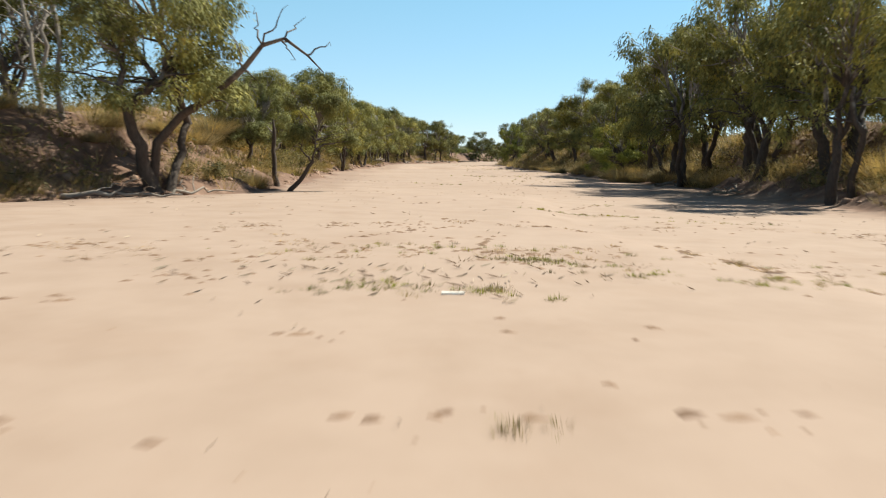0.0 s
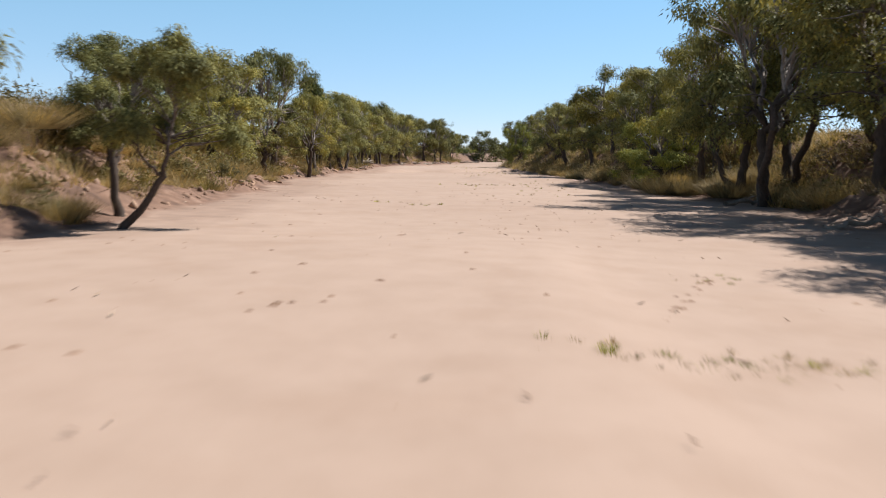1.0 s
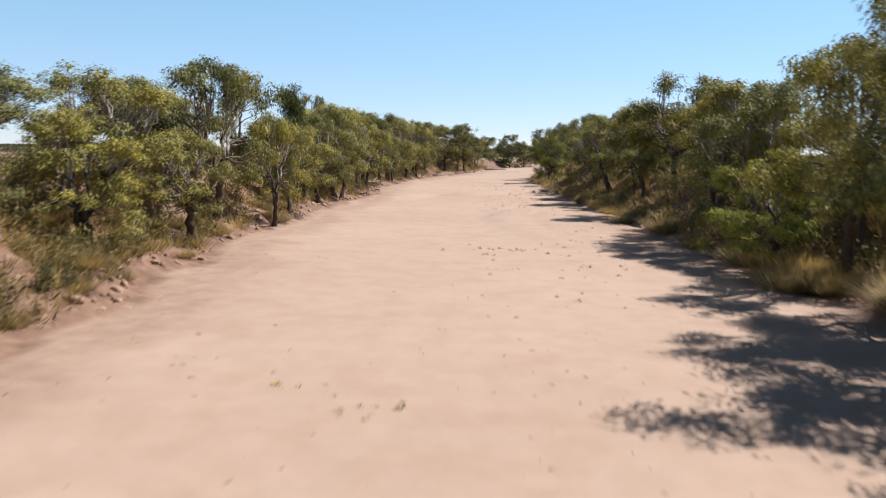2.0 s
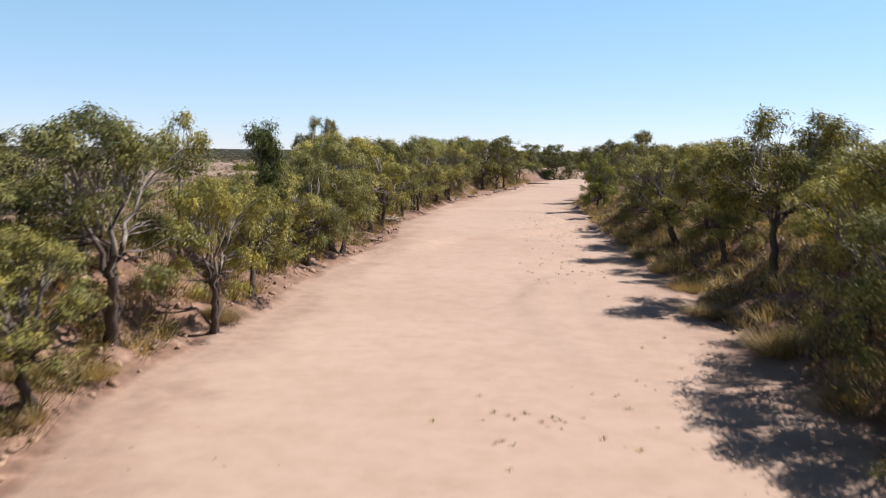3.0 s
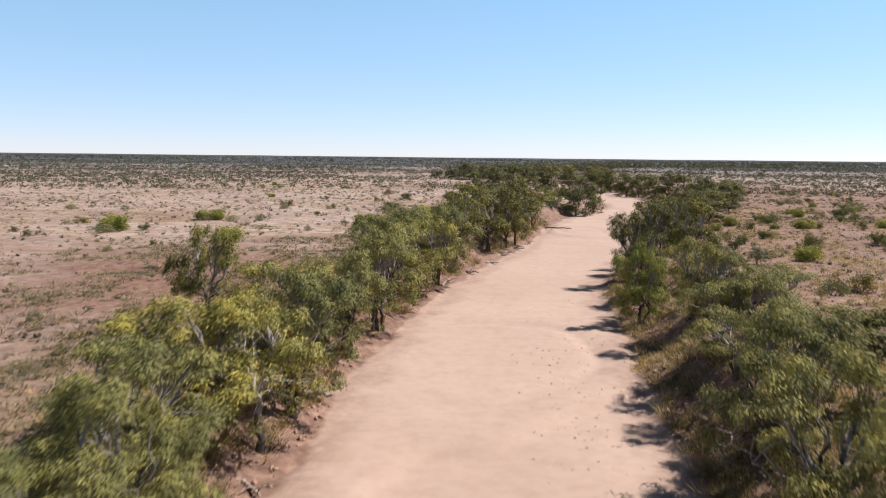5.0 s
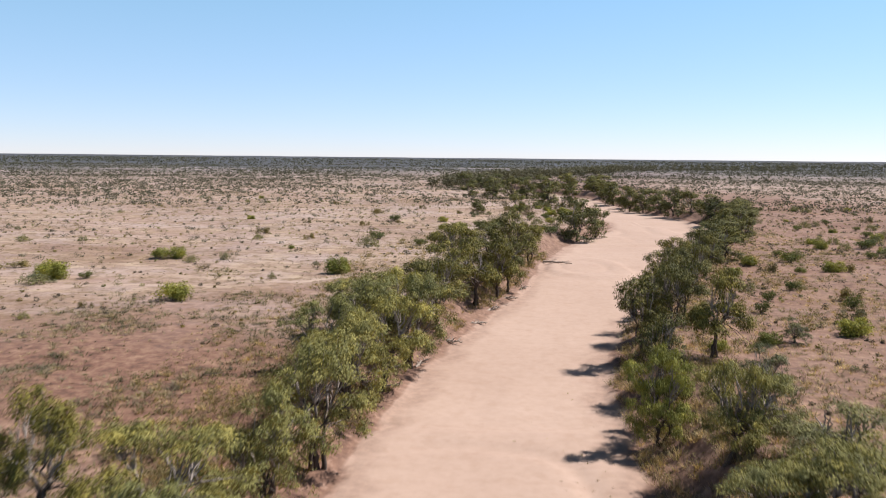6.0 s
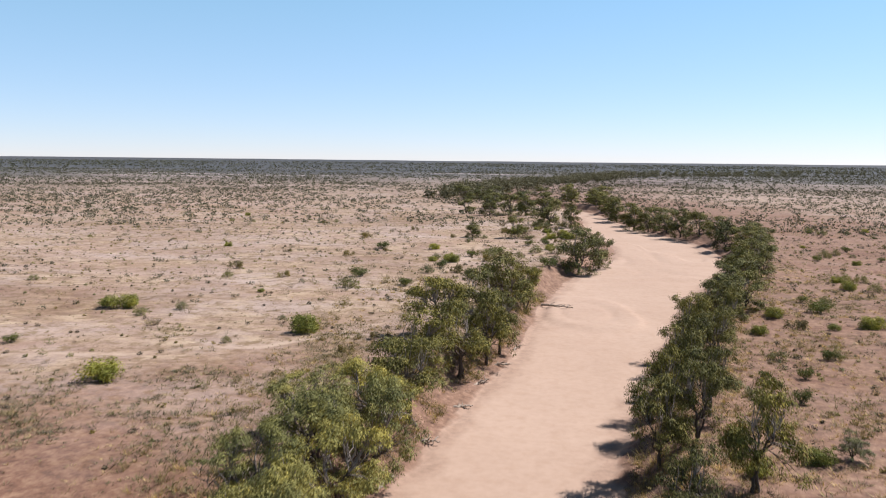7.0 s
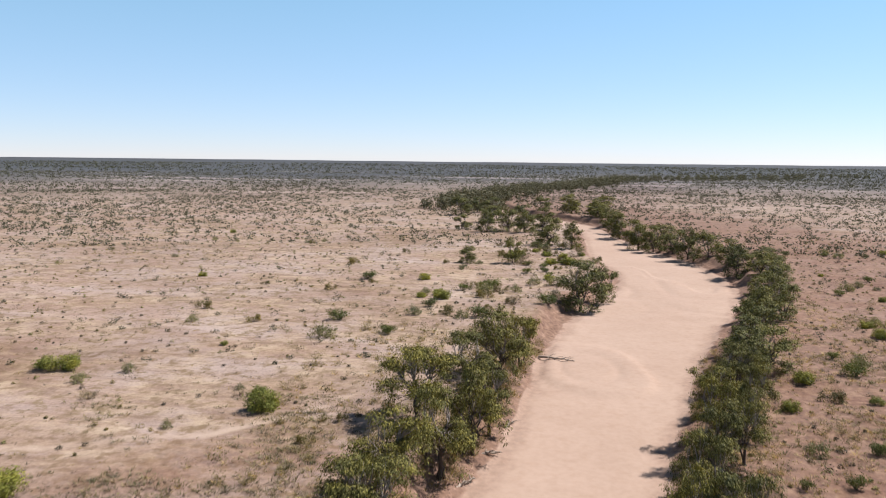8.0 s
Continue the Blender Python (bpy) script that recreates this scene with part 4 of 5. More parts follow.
def plain_cover():
    rng = np.random.default_rng(71)
    x, y, out = scatter(rng, 42000, -150, 130, 60, 430, lambda x, y, out: (out > 5) & (rng.random(len(x)) < 0.55 + 0.5 * vnoise(x, y, 9, 61)))
    hi = rng.uniform(0.12, 0.38, len(x))
    z = ground_z(x, y)
    tone = rng.random(len(x)) + 0.4 * vnoise(x, y, 18, 62)
    for mask, mat, nm, lab in ((tone > 0.45, M_STRAW, "dry_grass", "short straw-coloured dry grass on the plain"), (tone <= 0.45, M_DRYBUSH, "dead_herbs", "small grey-brown dead herbs on the plain")):
        v, f = blades(rng, x[mask], y[mask], z[mask], hi[mask], hi[mask] * 2.6, 8, np.full(mask.sum(), 0.045))
        tagged(mesh_object(nm, v, f, mat), lab, "grass", kind="stuff")
    # rank grass close behind the trees
    for x0, x1, y0, y1, n, seed in ((-75, -8, 95, 215, 21000, 68), (18, 90, 85, 300, 24000, 69)):
        x, y, out = scatter(rng, n, x0, x1, y0, y1, lambda x, y, out: (out > 5) & (out < 50) & (rng.random(len(x)) < 0.62 + 0.7 * vnoise(x, y, 6, seed) - out / 80))
        hi = rng.uniform(0.2, 0.62, len(x))
        z = ground_z(x, y)
        tone = rng.random(len(x)) + 0.5 * vnoise(x, y, 11, seed + 3)
        for mask, mat, nm, lab in ((tone > 0.5, M_STRAW, "rank_grass", "taller straw-yellow grass behind the river trees"), (tone <= 0.5, M_OLIVE, "rank_herbs", "olive-brown herbs behind the river trees")):
            v, f = blades(rng, x[mask], y[mask], z[mask], hi[mask], hi[mask] * 2.8, 14, np.full(mask.sum(), 0.04))
            tagged(mesh_object(nm, v, f, mat), lab, "grass", kind="stuff")
    # small bushes too many to count
    for mat, seed, n, lab in ((M_OLIVE, 65, 1900, "small olive-brown bushes dotted over the dry plain"), (M_DRYBUSH, 66, 2200, "small brown dead bushes dotted over the dry plain"), (M_GREY, 67, 1000, "small grey-green bushes dotted over the dry plain")):
        x, y, out = scatter(rng, n * 3, -170, 150, 70, 470, lambda x, y, out: (out > 7) & (rng.random(len(x)) < (0.30 + 0.30 * vnoise(x, y, 17, seed) + 0.12 * (x > 0)) * np.where((x < 0) & (y < 240) & (mat is not M_DRYBUSH), 0.45, 1.0)))
        r = rng.uniform(0.22, 0.62, len(x)) * np.where(rng.random(len(x)) < 0.22, 2.3, 0.75)
        v, f = leaves(rng, np.stack([x, y, ground_z(x, y) + r * 0.42], 1), r, 54, 0.19, 0.11, -0.1, 0.75)
        tagged(mesh_object("low_bushes", v, f, mat), lab, "bushes", kind="stuff")
    # scrub that thickens with distance
    allv = []
    for d0, d1, n, size, per in ((170, 460, 1700, (0.45, 1.2), 48), (330, 800, 16000, (0.8, 2.0), 13), (760, 1500, 17000, (1.5, 3.2), 7), (1500, 2700, 13000, (2.8, 5.5), 5)):
        d = np.sqrt(rng.uniform(d0**2, d1**2, n))
        a = rng.uniform(-0.72, 0.58, n)
        x, y = np.sin(a) * d + 5, np.cos(a) * d + 60
        lf, rt = toes(y)
        out = np.maximum(lf - x, x - rt)
        ok = (out > 8) & (rng.random(n) < 0.6 + 0.6 * vnoise(x, y, 60 + d0 * 0.1, 63) + 0.4 * vnoise(x, y, 14, 64) + 0.25 * (x > rt))
        x, y = x[ok], y[ok]
        r = rng.uniform(*size, len(x))
        allv.append(leaves(rng, np.stack([x, y, ground_z(x, y) + r * 0.35], 1), r, per, size[0] * (0.55 if d0 < 200 else 0.9), size[0] * (0.4 if d0 < 200 else 0.6), 0.0, 0.55))
    tagged(mesh_object("far_scrub", *joined(allv), M_FAR), "scattered grey-green scrub across the distant plain", "scrub", kind="stuff")
    # woods along the far river and at the skyline
    u = np.concatenate([rng.uniform(0, 2, 170), rng.uniform(2, 6, 560), rng.uniform(6, 7, 90)])
    x = np.interp(u, range(8), [-34, -46, -34, -6, 45, 112, 433, 820]) + rng.normal(0, 11, len(u))
    y = np.interp(u, range(8), [590, 650, 715, 850, 1000, 1200, 1490, 1680]) + rng.normal(0, 22, len(u))
    r = np.where(y > 1000, rng.uniform(2.6, 4.6, len(x)), rng.uniform(2.0, 3.8, len(x)))
    z = ground_z(x, y)
    c = np.concatenate([np.stack([x, y, z + r * 0.8], 1), np.stack([x + rng.normal(0, 1.2, len(x)), y, z + r * 1.7], 1)])
    v, f = leaves(rng, c, np.concatenate([r, r * 0.8]), 46, 1.3, 0.75, 0.3, 0.8)
    tagged(mesh_object("far_woods", v, f, M_FAR), "dense belt of distant gums along the river", "trees", kind="stuff")


plain_cover()

# ---- water tanks ----
M_TANK = plain_material("weathered_tank_wall", (0.21, 0.16, 0.145), (0.35, 0.285, 0.265), 1.5, 0.6)
M_ROOF = plain_material("pale_tank_roof", (0.40, 0.355, 0.33), (0.50, 0.46, 0.435), 2.0, 0.5)


def build_tank(x, y, r, h):
    root = tagged(new("water_tank"), "squat weathered pinkish corrugated water tank on the plain", "water tank", "water tanks on the plain")
    root.location = (x, y, gz(x, y) - 0.05)
    bm = bmesh.new()
    n, rings = 48, 33
    vs = [[bm.verts.new(((r + 0.018 * (k % 2)) * math.cos(6.2832 * i / n), (r + 0.018 * (k % 2)) * math.sin(6.2832 * i / n), h * k / (rings - 1))) for i in range(n)] for k in range(rings)]
    for k in range(rings - 1):
        for i in range(n):
            bm.faces.new((vs[k][i], vs[k][(i + 1) % n], vs[k + 1][(i + 1) % n], vs[k + 1][i]))
    part("wall", bm, M_TANK, root)
    bm = bmesh.new()
    bmesh.ops.create_cone(bm, cap_ends=True, segments=24, radius1=r + 0.06, radius2=0.18, depth=0.18, matrix=Matrix.Translation((0, 0, h + 0.09)))
    roof = part("roof", bm, M_ROOF, root, "pale conical sheet roof")
    bm = bmesh.new()
    bmesh.ops.create_cone(bm, cap_ends=True, segments=16, radius1=0.22, radius2=0.2, depth=0.1, matrix=Matrix.Translation((0, 0, h + 0.21)))
    part("hatch", bm, M_TANK, roof)
    return root


build_tank(-40.9, 131.0, 1.08, 1.2)
build_tank(-43.3, 131.2, 1.08, 1.2)
build_tank(-29.6, 94.0, 1.08, 1.2)

# ---- drift on the sand ----


def build_log(x, y, length, thick, turn, seed, label, name="fallen_log", arms=4):
    rng = np.random.default_rng(seed)
    root = tagged(new(name), label, "log")
    root.matrix_basis = Matrix.LocRotScale((x, y, gz(x, y) + thick * 0.5), Euler((0, 0, turn)), None)
    lp = bent(rng, (-length / 2, 0, 0), (length / 2, 0, 0.05), 12, 0.08, 0.06)
    mesh_object("stem", *tube(lp, thick * np.linspace(1.0, 0.3, 12), 8), M_DEAD, root, smooth_faces=True)
    for k in range(arms):
        s = lp[3 + (2 * k) % 8]
        e = s + np.array([rng.uniform(0.2, 0.5) * length * 0.5, rng.choice([-1, 1]) * rng.uniform(0.15, 0.35) * length, rng.uniform(0.0, 0.5)])
        mesh_object("branch", *tube(bent(rng, s, e, 7, 0.1, 0.05), thick * np.linspace(0.4, 0.08, 7), 5), M_DEAD, root, smooth_faces=True)
    return root


build_log(8.6, 249.5, 6.0, 0.22, -0.35, 1, "dark fallen branch lying out on the sand", arms=5)
build_log(-9.0, 120.6, 2.6, 0.32, 0.1, 2, "dark stump with exposed roots at the foot of the bank")
build_log(-8.0, 108.0, 2.4, 0.12, -0.9, 3, "forked dead branch leaning down the bank")
build_log(-2.2, 189.5, 2.2, 0.2, 0.5, 4, "grey driftwood log at the edge of the sand", arms=2)
build_log(-8.4, 25.0, 3.2, 0.08, 0.3, 5, "thin grey driftwood stick at the foot of the bank", arms=3)
build_log(-7.0, 27.6, 2.6, 0.06, 0.9, 6, "thin grey driftwood stick at the foot of the bank", arms=2)
build_log(13.4, 46.5, 2.6, 0.10, 0.6, 7, "pale exposed root on the shaded sand", arms=4)
build_log(13.2, 37.0, 3.0, 0.09, 0.2, 8, "pale exposed root on the shaded sand", arms=4)
build_log(-10.6, 65.5, 2.8, 0.08, 0.9, 9, "pale dead stick on the grassy bank", arms=3)
build_log(-9.0, 70.5, 2.2, 0.05, 1.2, 10, "pale dead stick on the grassy bank", arms=2)

for k, (x, y, long, thick, turn) in enumerate([(-8.0, 158, 2.6, 0.16, 0.4), (-6.4, 168.5, 3.0, 0.18, 1.3), (-4.4, 178, 2.4, 0.2, 0.2), (-1.0, 198.5, 3.2, 0.2, 1.0), (0.9, 206.5, 2.6, 0.22, 0.5), (2.6, 217, 2.8, 0.18, 1.2)]):
    build_log(x, y, long, thick, turn, 20 + k, "dark tangled driftwood and roots at the foot of the bank", arms=6)


def bed_litter():
    rng = np.random.default_rng(81)
    # dry tufts growing in the sand
    groups = [(1.79, 12.05, 0.28, 0.10, 60), (1.08, 9.76, 0.14, 0.10, 34), (1.68, 9.33, 0.06, 0.05, 9), (-0.04, 9.79, 0.42, 0.24, 60), (0.42, 13.17, 0.9, 0.2, 50), (2.27, 11.65, 0.3, 0.12, 18), (2.83, 10.91, 0.28, 0.25, 28),
              (3.94, 10.54, 0.25, 0.15, 14), (4.86, 10.86, 0.7, 0.2, 36), (-0.91, 11.65, 0.06, 0.05, 7), (4.50, 22.10, 0.9, 0.18, 90), (7.20, 20.60, 0.8, 0.3, 30), (5.70, 27.20, 0.25, 0.4, 14), (1.90, 12.57, 2.2, 0.3, 40), (1.07, 5.91, 0.12, 0.1, 8),
              (8.00, 62.00, 2.5, 6, 50), (8.80, 95.00, 2.2, 8, 80), (7.00, 118.00, 2.0, 10, 70), (4.40, 65.70, 0.5, 0.3, 14), (3.30, 63.90, 0.2, 0.2, 5), (1.50, 43.50, 0.6, 0.4, 8), (0.00, 44.30, 0.6, 0.4, 6), (6.20, 128.00, 1.6, 8, 50), (8.00, 140.00, 2.0, 8, 40)]
    gx = np.concatenate([rng.normal(x, a, n) for x, y, a, b, n in groups])
    gy = np.concatenate([rng.normal(y, b, n) for x, y, a, b, n in groups])
    hi = rng.uniform(0.045, 0.12, len(gx)) * np.where(gy > 40, 1.5, 1.0)
    for mask, mat, nm, lab in ((rng.random(len(gx)) < 0.5, M_STRAW, "sand_tufts", "small dry grass tufts growing in the sand"), (None, M_BRIGHT, "sand_sprouts", "small olive-green sprouts growing in the sand")):
        mask = ~last if mask is None else mask
        last = mask
        v, f = blades(rng, gx[mask], gy[mask], ground_z(gx[mask], gy[mask]), hi[mask], hi[mask] * 1.4, 26, hi[mask] * 0.06)
        tagged(mesh_object(nm, v, f, mat), lab, "grass", kind="stuff")
    # flattened dead clumps in bands where the last water stood
    bx = np.concatenate([rng.uniform(-5.5, 7.5, 420), rng.uniform(-3, 4, 160), rng.uniform(4, 11, 160)])
    by = np.concatenate([12.6 + 0.05 * (bx[:420] - 1) ** 1 + rng.normal(0, 0.75, 420), 16.8 + 0.25 * bx[420:580] + rng.normal(0, 0.35, 160), 20.5 - 0.35 * bx[580:] + rng.normal(0, 0.5, 160)])
    ok = rng.random(740) < 0.45 + 0.8 * vnoise(bx, by, 0.9, 94)
    bx, by = bx[ok], by[ok]
    low = rng.uniform(0.03, 0.095, len(bx))
    v, f = blades(rng, bx, by, ground_z(bx, by), low, low * 5.0, 22, low * 0.16)
    tagged(mesh_object("dead_clumps", v, f, M_CLUMP), "flattened straw-brown dead plant clumps on the sand", "litter", kind="stuff")
    # bark and leaf flakes
    n = 1500
    x, y = rng.uniform(-9, 13, n), 4 + 60 * rng.random(n) ** 1.4
    ok = rng.random(n) < 0.35 + 0.65 * vnoise(x, y, 2.2, 91)
    near = rng.normal(0, 1, (120, 2)) * (1.3, 0.5) + (-0.1, 10.7)
    x, y = np.concatenate([x[ok], near[:, 0]]), np.concatenate([y[ok], near[:, 1]])
    m = len(x)
    lng, a = np.where(y < 9, 0.5, 1.0) * rng.uniform(0.02, 0.10, m), rng.uniform(0, 3.14, m)
    dx, dy = np.stack([np.cos(a), np.sin(a)], 1) * lng[:, None], np.stack([-np.sin(a), np.cos(a)], 1) * lng[:, None] * 0.11
    c, z = np.stack([x, y], 1), ground_z(x, y) + 0.012
    ring = [c - dx, c + dy, c + dx, c - dy]
    v = np.stack([np.concatenate([r, (z + h)[:, None]], 1) for r, h in zip(ring, (0.0, 0.02, 0.03, 0.0))], 1).reshape(-1, 3)
    tagged(mesh_object("bark_flakes", v, np.arange(4 * m).reshape(-1, 4), M_LITTER), "brown bark and leaf flakes strewn on the sand", "litter", kind="stuff")
    # small heaps of dark litter; their dark colour also paints the shade of trampled dints
    hx, hy = rng.uniform(-9, 13, 1500), 5 + 45 * rng.random(1500) ** 1.3
    ok = (rng.random(1500) < 0.25 + 0.9 * vnoise(hx, hy, 2.6, 92) * vnoise(hx + 40, hy, 9, 93) + 0.25 * np.exp(-((hy - 14.5) / 2.5) ** 2))
    trail = [(0.93, 16.58, -0.73, 14.46, 34), (1.49, 14.92, 1.16, 13.13, 16), (0.66, 14.37, 0.51, 13.04, 9), (2.32, 18.33, 2.69, 18.24, 9), (0.75, 18.24, 0.93, 18.28, 6), (-2.36, 10.44, -1.71, 10.07, 12), (-4.86, 13.13, -4.12, 13.04, 10), (-3.10, 8.87, -2.54, 8.96, 7),
             (5.70, 27.30, 3.80, 23.20, 30), (0.70, 24.00, -0.20, 23.40, 8), (0.05, 6.00, 2.27, 6.00, 12), (-0.51, 7.76, -0.14, 7.66, 7), (-1.00, 15.93, 0.66, 16.39, 10), (-0.42, 13.04, 2.36, 12.76, 22)]
    tx = np.concatenate([rng.uniform(0, 1, n) * (c - a) + a + rng.normal(0, 0.12, n) for a, b, c, d, n in trail])
    ty = np.concatenate([np.interp(tx[sum(q[4] for q in trail[:k]) : sum(q[4] for q in trail[: k + 1])], *zip(*sorted([(a, b), (c, d)]))) + rng.normal(0, 0.12, n) for k, (a, b, c, d, n) in enumerate(trail)])
    hx, hy = np.concatenate([hx[ok], tx, bx + rng.normal(0, 0.12, len(bx))]), np.concatenate([hy[ok], ty, by + rng.normal(0, 0.08, len(by))])
    ang, size = rng.uniform(-0.5, 0.5, len(hx)), rng.uniform(0.015, 0.055, len(hx)) * np.where(np.arange(len(hx)) >= len(hx) - len(bx) - len(tx), 1.15, 1.0)
    fan = np.linspace(0, 6.2832, 8)[:-1]
    rim = np.stack([np.cos(fan)[None] * size[:, None] * 1.9, np.sin(fan)[None] * size[:, None]], -1) * rng.uniform(0.3, 1.6, (len(hx), 7, 1))
    rim = np.stack([rim[..., 0] * np.cos(ang)[:, None] - rim[..., 1] * np.sin(ang)[:, None], rim[..., 0] * np.sin(ang)[:, None] + rim[..., 1] * np.cos(ang)[:, None]], -1)
    top = np.stack([hx, hy, ground_z(hx, hy) + size * 0.4], 1)[:, None]
    rim3 = np.concatenate([rim + top[..., :2], np.repeat((ground_z(hx, hy) - 0.01)[:, None, None], 7, 1)], -1)
    vv = np.concatenate([top, rim3], 1)
    tri = np.array([[0, 1 + k, 1 + (k + 1) % 7] for k in range(7)])
    ff = tri[None] + (np.arange(len(hx)) * 8)[:, None, None]
    tagged(mesh_object("sand_litter_dints", vv.reshape(-1, 3), ff.reshape(-1, 3), M_LITTER_DINT), "small brown heaps of litter, and shade-dark marks painted for trampled dints", "litter", kind="stuff")
    # clods on the lower banks
    x, y, out = scatter(rng, 13000, -16, 20, 10, 130, lambda x, y, out: (out > 0.2) & (out < 5.5) & (rng.random(len(x)) < 0.75))
    ico = bmesh.new()
    bmesh.ops.create_icosphere(ico, subdivisions=1, radius=1)
    bv = np.array([p.co[:] for p in ico.verts])
    bf = np.array([[p.index for p in f.verts] for f in ico.faces])
    ico.free()
    r = rng.uniform(0.05, 0.24, len(x)) ** 1.2
    vv = bv[None] * (1 + 0.35 * rng.normal(size=(len(x), len(bv), 1))) * (r[:, None] * rng.uniform(0.6, 1.3, (len(x), 3)))[:, None, :] + np.stack([x, y, ground_z(x, y)], 1)[:, None]
    ff = bf[None] + (np.arange(len(x)) * len(bv))[:, None, None]
    tagged(mesh_object("earth_clods", vv.reshape(-1, 3), ff.reshape(-1, 3), M_CLOD), "lumpy clods of red-brown earth on the bank", "earth", kind="stuff")


M_LITTER = plain_material("bark_litter", (0.22, 0.145, 0.095), (0.48, 0.375, 0.27), 8)
# brown litter tone, kept dark to paint the shade inside footprints and pits
M_LITTER_DINT = plain_material("litter_and_dint_shade", (0.15, 0.085, 0.052), (0.30, 0.19, 0.12), 6)
M_CLOD = plain_material("clod_earth", (0.17, 0.10, 0.068), (0.44, 0.29, 0.195), 4)
bed_litter()

# ---- big golden tussocks along the foot of the right bank ----


def build_tussock(seed):
    rng = np.random.default_rng(seed)
    root = tagged(new("grass_tussock"), "big golden dome of dry grass at the foot of the bank", "grass tussock", "golden tussocks by the bank")
    for k in range(3):
        c = rng.normal(0, 0.35, 2)
        v, f = blades(rng, np.array([c[0]]), np.array([c[1]]), np.array([0.0]), np.array([rng.uniform(0.75, 1.0)]), np.array([1.7]), 460, np.array([0.0065]))
        mesh_object("clump", v, f, M_STRAW, root)
    return root


tuss = [build_tussock(301), build_tussock(302)]
for k, (x, y, s) in enumerate([(14.6, 53.2, 1.75), (13.4, 56.5, 1.3), (14.1, 55.4, 1.3), (15.8, 51.8, 1.2), (14.3, 58.6, 1.1), (13.5, 62, 1.1), (12.9, 67, 1.0), (13.2, 74, 1.1), (12.8, 81, 1.0), (15.2, 43.5, 1.2), (15.5, 38, 1.1), (16.8, 30, 1.5), (17.5, 27, 1.3),
                              (12.9, 88, 1.0), (13.0, 96, 1.1), (12.8, 103, 1.0), (13.2, 112, 1.2), (-12.5, 22, 1.2), (-14.5, 25, 1.3), (-9.6, 35, 1.0), (-10.5, 38.5, 1.2), (-10.0, 43, 1.0), (14.8, 50.6, 1.2)]):
    s = s * (1.0 if k == 0 else 1.35)
    m = Matrix.LocRotScale((x, y, gz(x, y) - 0.05), Euler((0, 0, k * 1.3)), (s, s, s * 0.85))
    if k < 2:
        tuss[k].matrix_basis = m
    else:
        copy_thing(tuss[k % 2], m @ unscaled(tuss[k % 2]))

trng = np.random.default_rng(306)
for k in range(104):
    left = k % 3 != 0
    y = trng.uniform(21, 84) if left else trng.uniform(27, 125)
    lf, rt = toes(np.array([y]))
    off = trng.uniform(0.5, 5.5)
    x, s = (lf[0] - off if left else rt[0] + off * 0.8), trng.uniform(0.35, 0.85)
    copy_thing(tuss[k % 2], Matrix.LocRotScale((x, y, gz(x, y) - 0.04), Euler((0, 0, k * 2.1)), (s * 1.25, s * 1.25, s * trng.uniform(0.85, 1.2))) @ unscaled(tuss[k % 2]))
for k in range(34):
    left = k % 2
    y = trng.uniform(23, 75)
    lf, rt = toes(np.array([y]))
    off = trng.uniform(1.0, 5.5)
    big = trng.uniform(0.6, 1.3)
    set_shrub(["dry", "dull", "dry", "dull"][k % 4], lf[0] - off if left else rt[0] + off, y, 0.9 * big, 1.7 * big, trng.uniform(0, 6.28), "brush on the river banks")


def build_stub(x, y, high):
    rng = np.random.default_rng(17)
    root = tagged(new("dead_tree"), "broken upright dead trunk, grey and splintered, by the sand", "dead tree")
    root.location = (x, y, gz(x, y) - 0.2)
    lp = bent(rng, (0, 0, 0), (-0.12, 0, high), 10, 0, 0.03)
    mesh_object("trunk", *tube(lp, np.interp(np.linspace(0, 1, 10), [0, 0.2, 0.8, 1], [0.16, 0.10, 0.085, 0.03]), 9), M_BARK, root, smooth_faces=True)
    for k, a in ((5, 0.6), (7, 2.5)):
        mesh_object("branch_stub", *tube(bent(rng, lp[k], lp[k] + (0.4 * math.cos(a), 0.3 * math.sin(a), 0.35), 5, 0.02, 0.02), np.linspace(0.05, 0.015, 5), 5), M_DEAD, root, smooth_faces=True)
    return root


build_stub(-6.1, 35.0, 2.9)


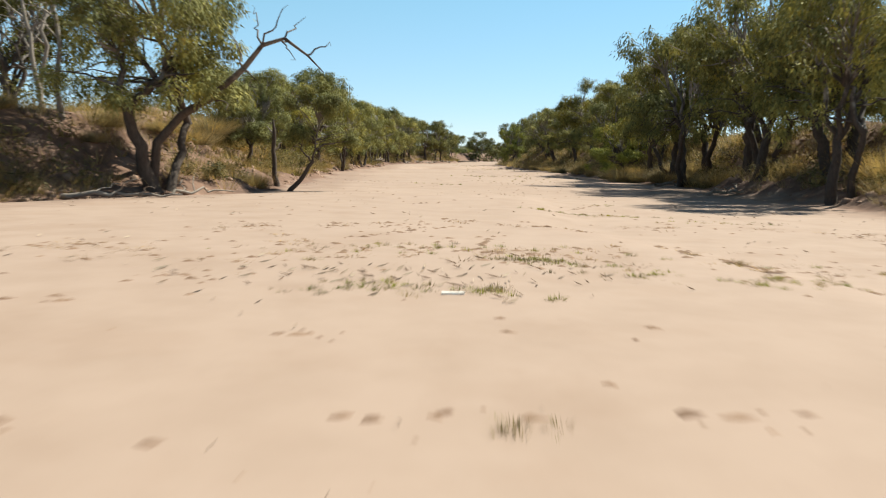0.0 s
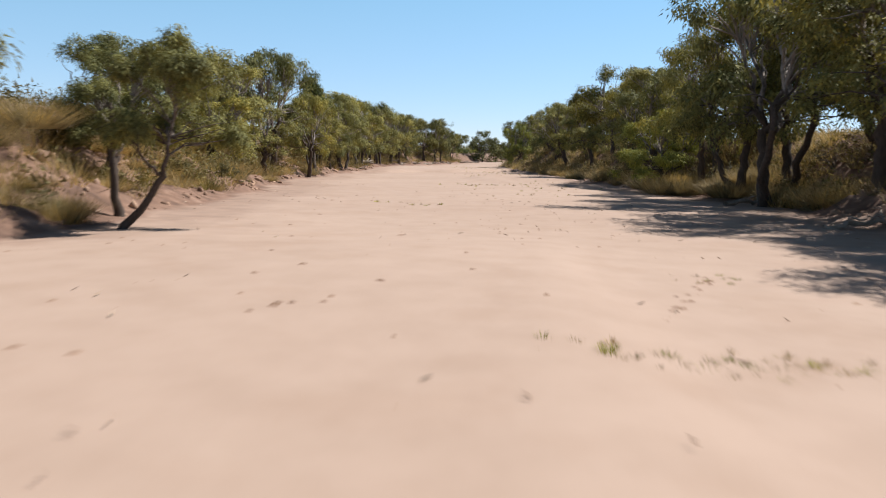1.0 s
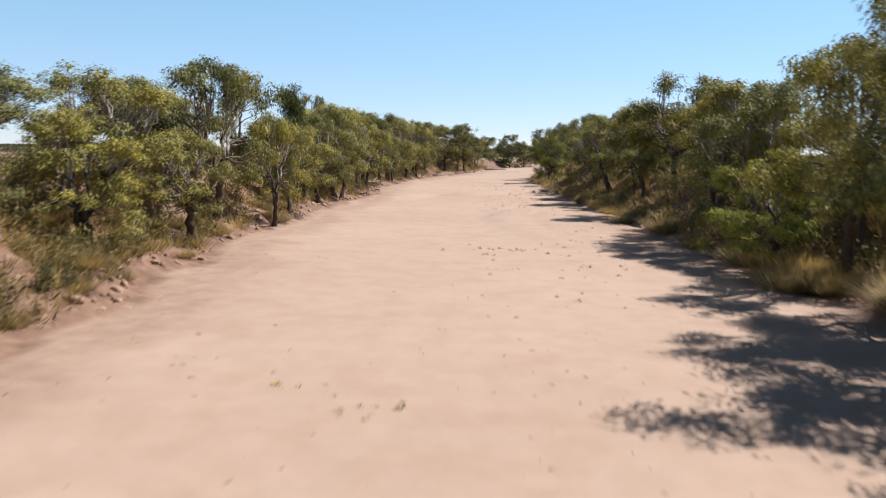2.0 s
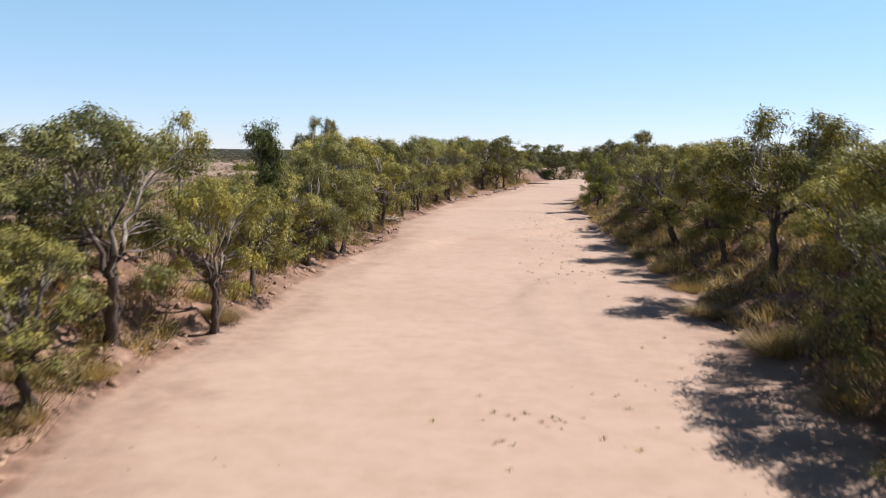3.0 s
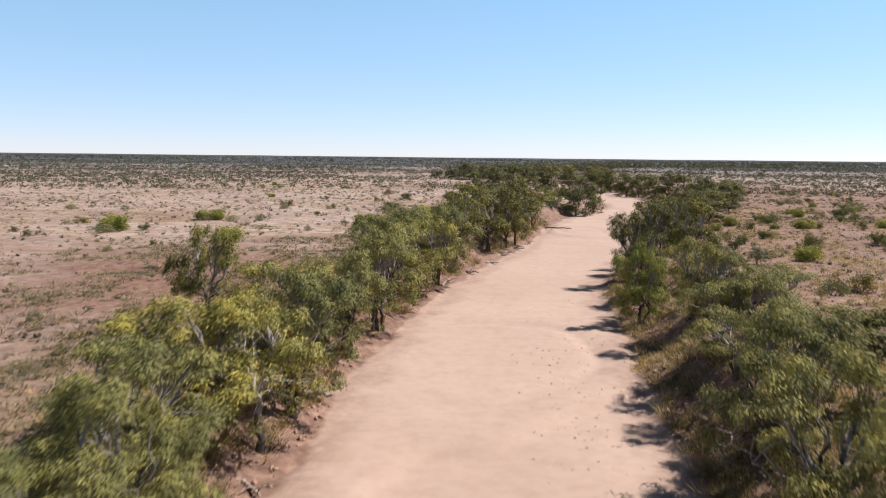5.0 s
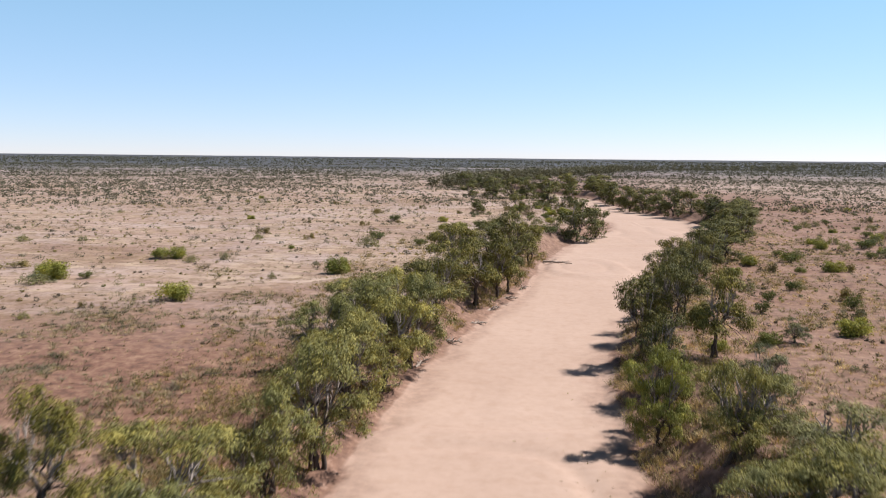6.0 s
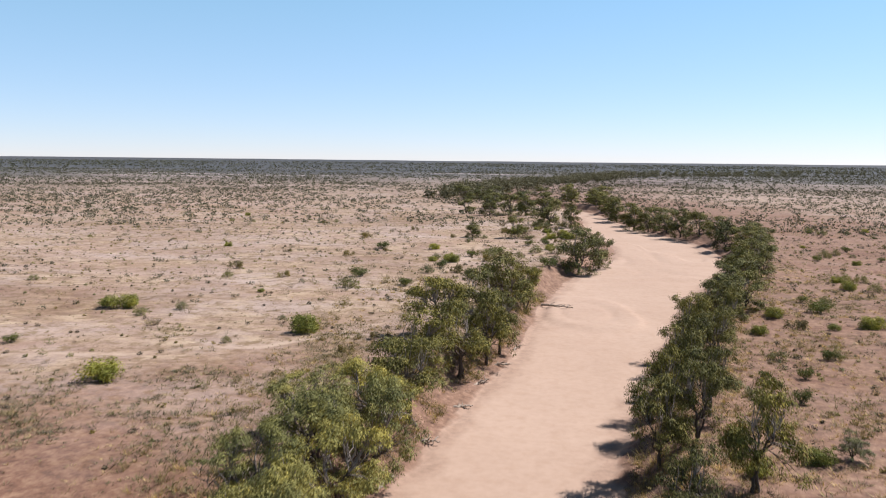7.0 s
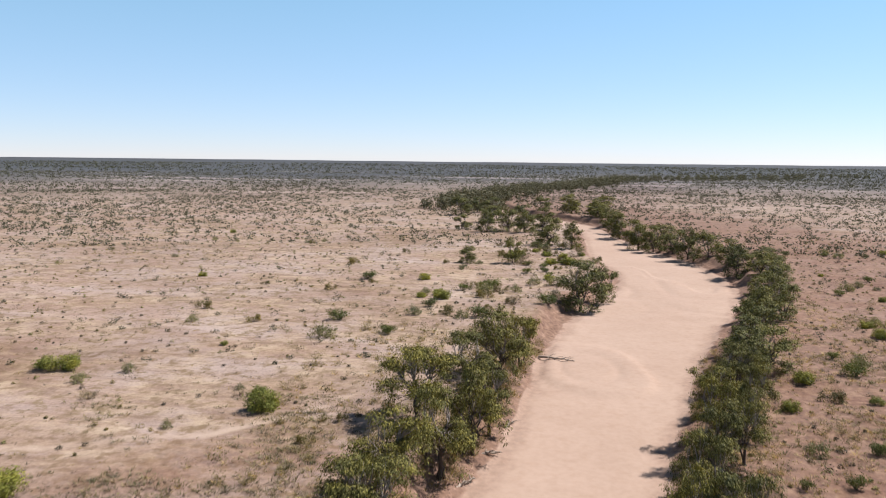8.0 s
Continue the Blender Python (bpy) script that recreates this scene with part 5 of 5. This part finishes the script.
def build_bare(x, y, high, lean, seed):
    rng = np.random.default_rng(seed)
    root = tagged(new("dead_tree"), "tall thin bare grey dead tree on the earth bank", "dead tree")
    root.location = (x, y, gz(x, y) - 0.2)
    lp = bent(rng, (0, 0, 0), (lean, 0.2, high), 12, 0, 0.07)
    mesh_object("trunk", *tube(lp, np.linspace(0.11, 0.02, 12), 8), M_DEAD, root, smooth_faces=True)
    for k in range(4, 11):
        arm = lp[k] + np.array([rng.choice([-1, 1]) * rng.uniform(0.5, 1.4), rng.normal(0, 0.5), rng.uniform(0.5, 1.3)])
        bough = mesh_object("branch", *tube(bent(rng, lp[k], arm, 7, 0.1, 0.08), np.linspace(0.04, 0.01, 7), 5), M_DEAD, root, smooth_faces=True)
        mesh_object("twig", *tube(bent(rng, (lp[k] + arm) / 2, arm + rng.normal(0, 0.5, 3) + (0, 0, 0.3), 6, 0.05, 0.06), np.linspace(0.018, 0.005, 6), 4), M_DEAD, bough, smooth_faces=True)
    return root


build_bare(-11.9, 29.0, 7.2, -0.6, 61)
build_bare(-13.6, 31.5, 6.5, -1.4, 62)
build_bare(-14.8, 33.0, 7.5, 0.8, 63)


def build_scrap(x, y):
    """A pale sun-bleached splinter of wood lying on the sand."""
    bm = bmesh.new()
    bmesh.ops.create_cube(bm, size=1, matrix=Matrix.Diagonal((0.24, 0.05, 0.018, 1)))
    bmesh.ops.subdivide_edges(bm, edges=bm.edges[:], cuts=2)
    rng = np.random.default_rng(4)
    for v in bm.verts:
        v.co.x *= 1 - 0.5 * abs(v.co.y) / 0.0275 * 0.3
        v.co += Vector(rng.normal(0, 0.003, 3))
    me = bpy.data.meshes.new("wood_splinter")
    bm.to_mesh(me)
    bm.free()
    me.materials.append(M_BLEACHED)
    ob = new("wood_splinter", me)
    ob.matrix_basis = Matrix.LocRotScale((x, y, gz(x, y) + 0.009), Euler((0, 0, 0.1)), None)
    return tagged(ob, "white sun-bleached splinter of wood on the sand", "wood")


M_BLEACHED = plain_material("bleached_wood", (0.78, 0.72, 0.62), (0.88, 0.83, 0.74), 9, 0.7)
build_scrap(0.78, 9.55)
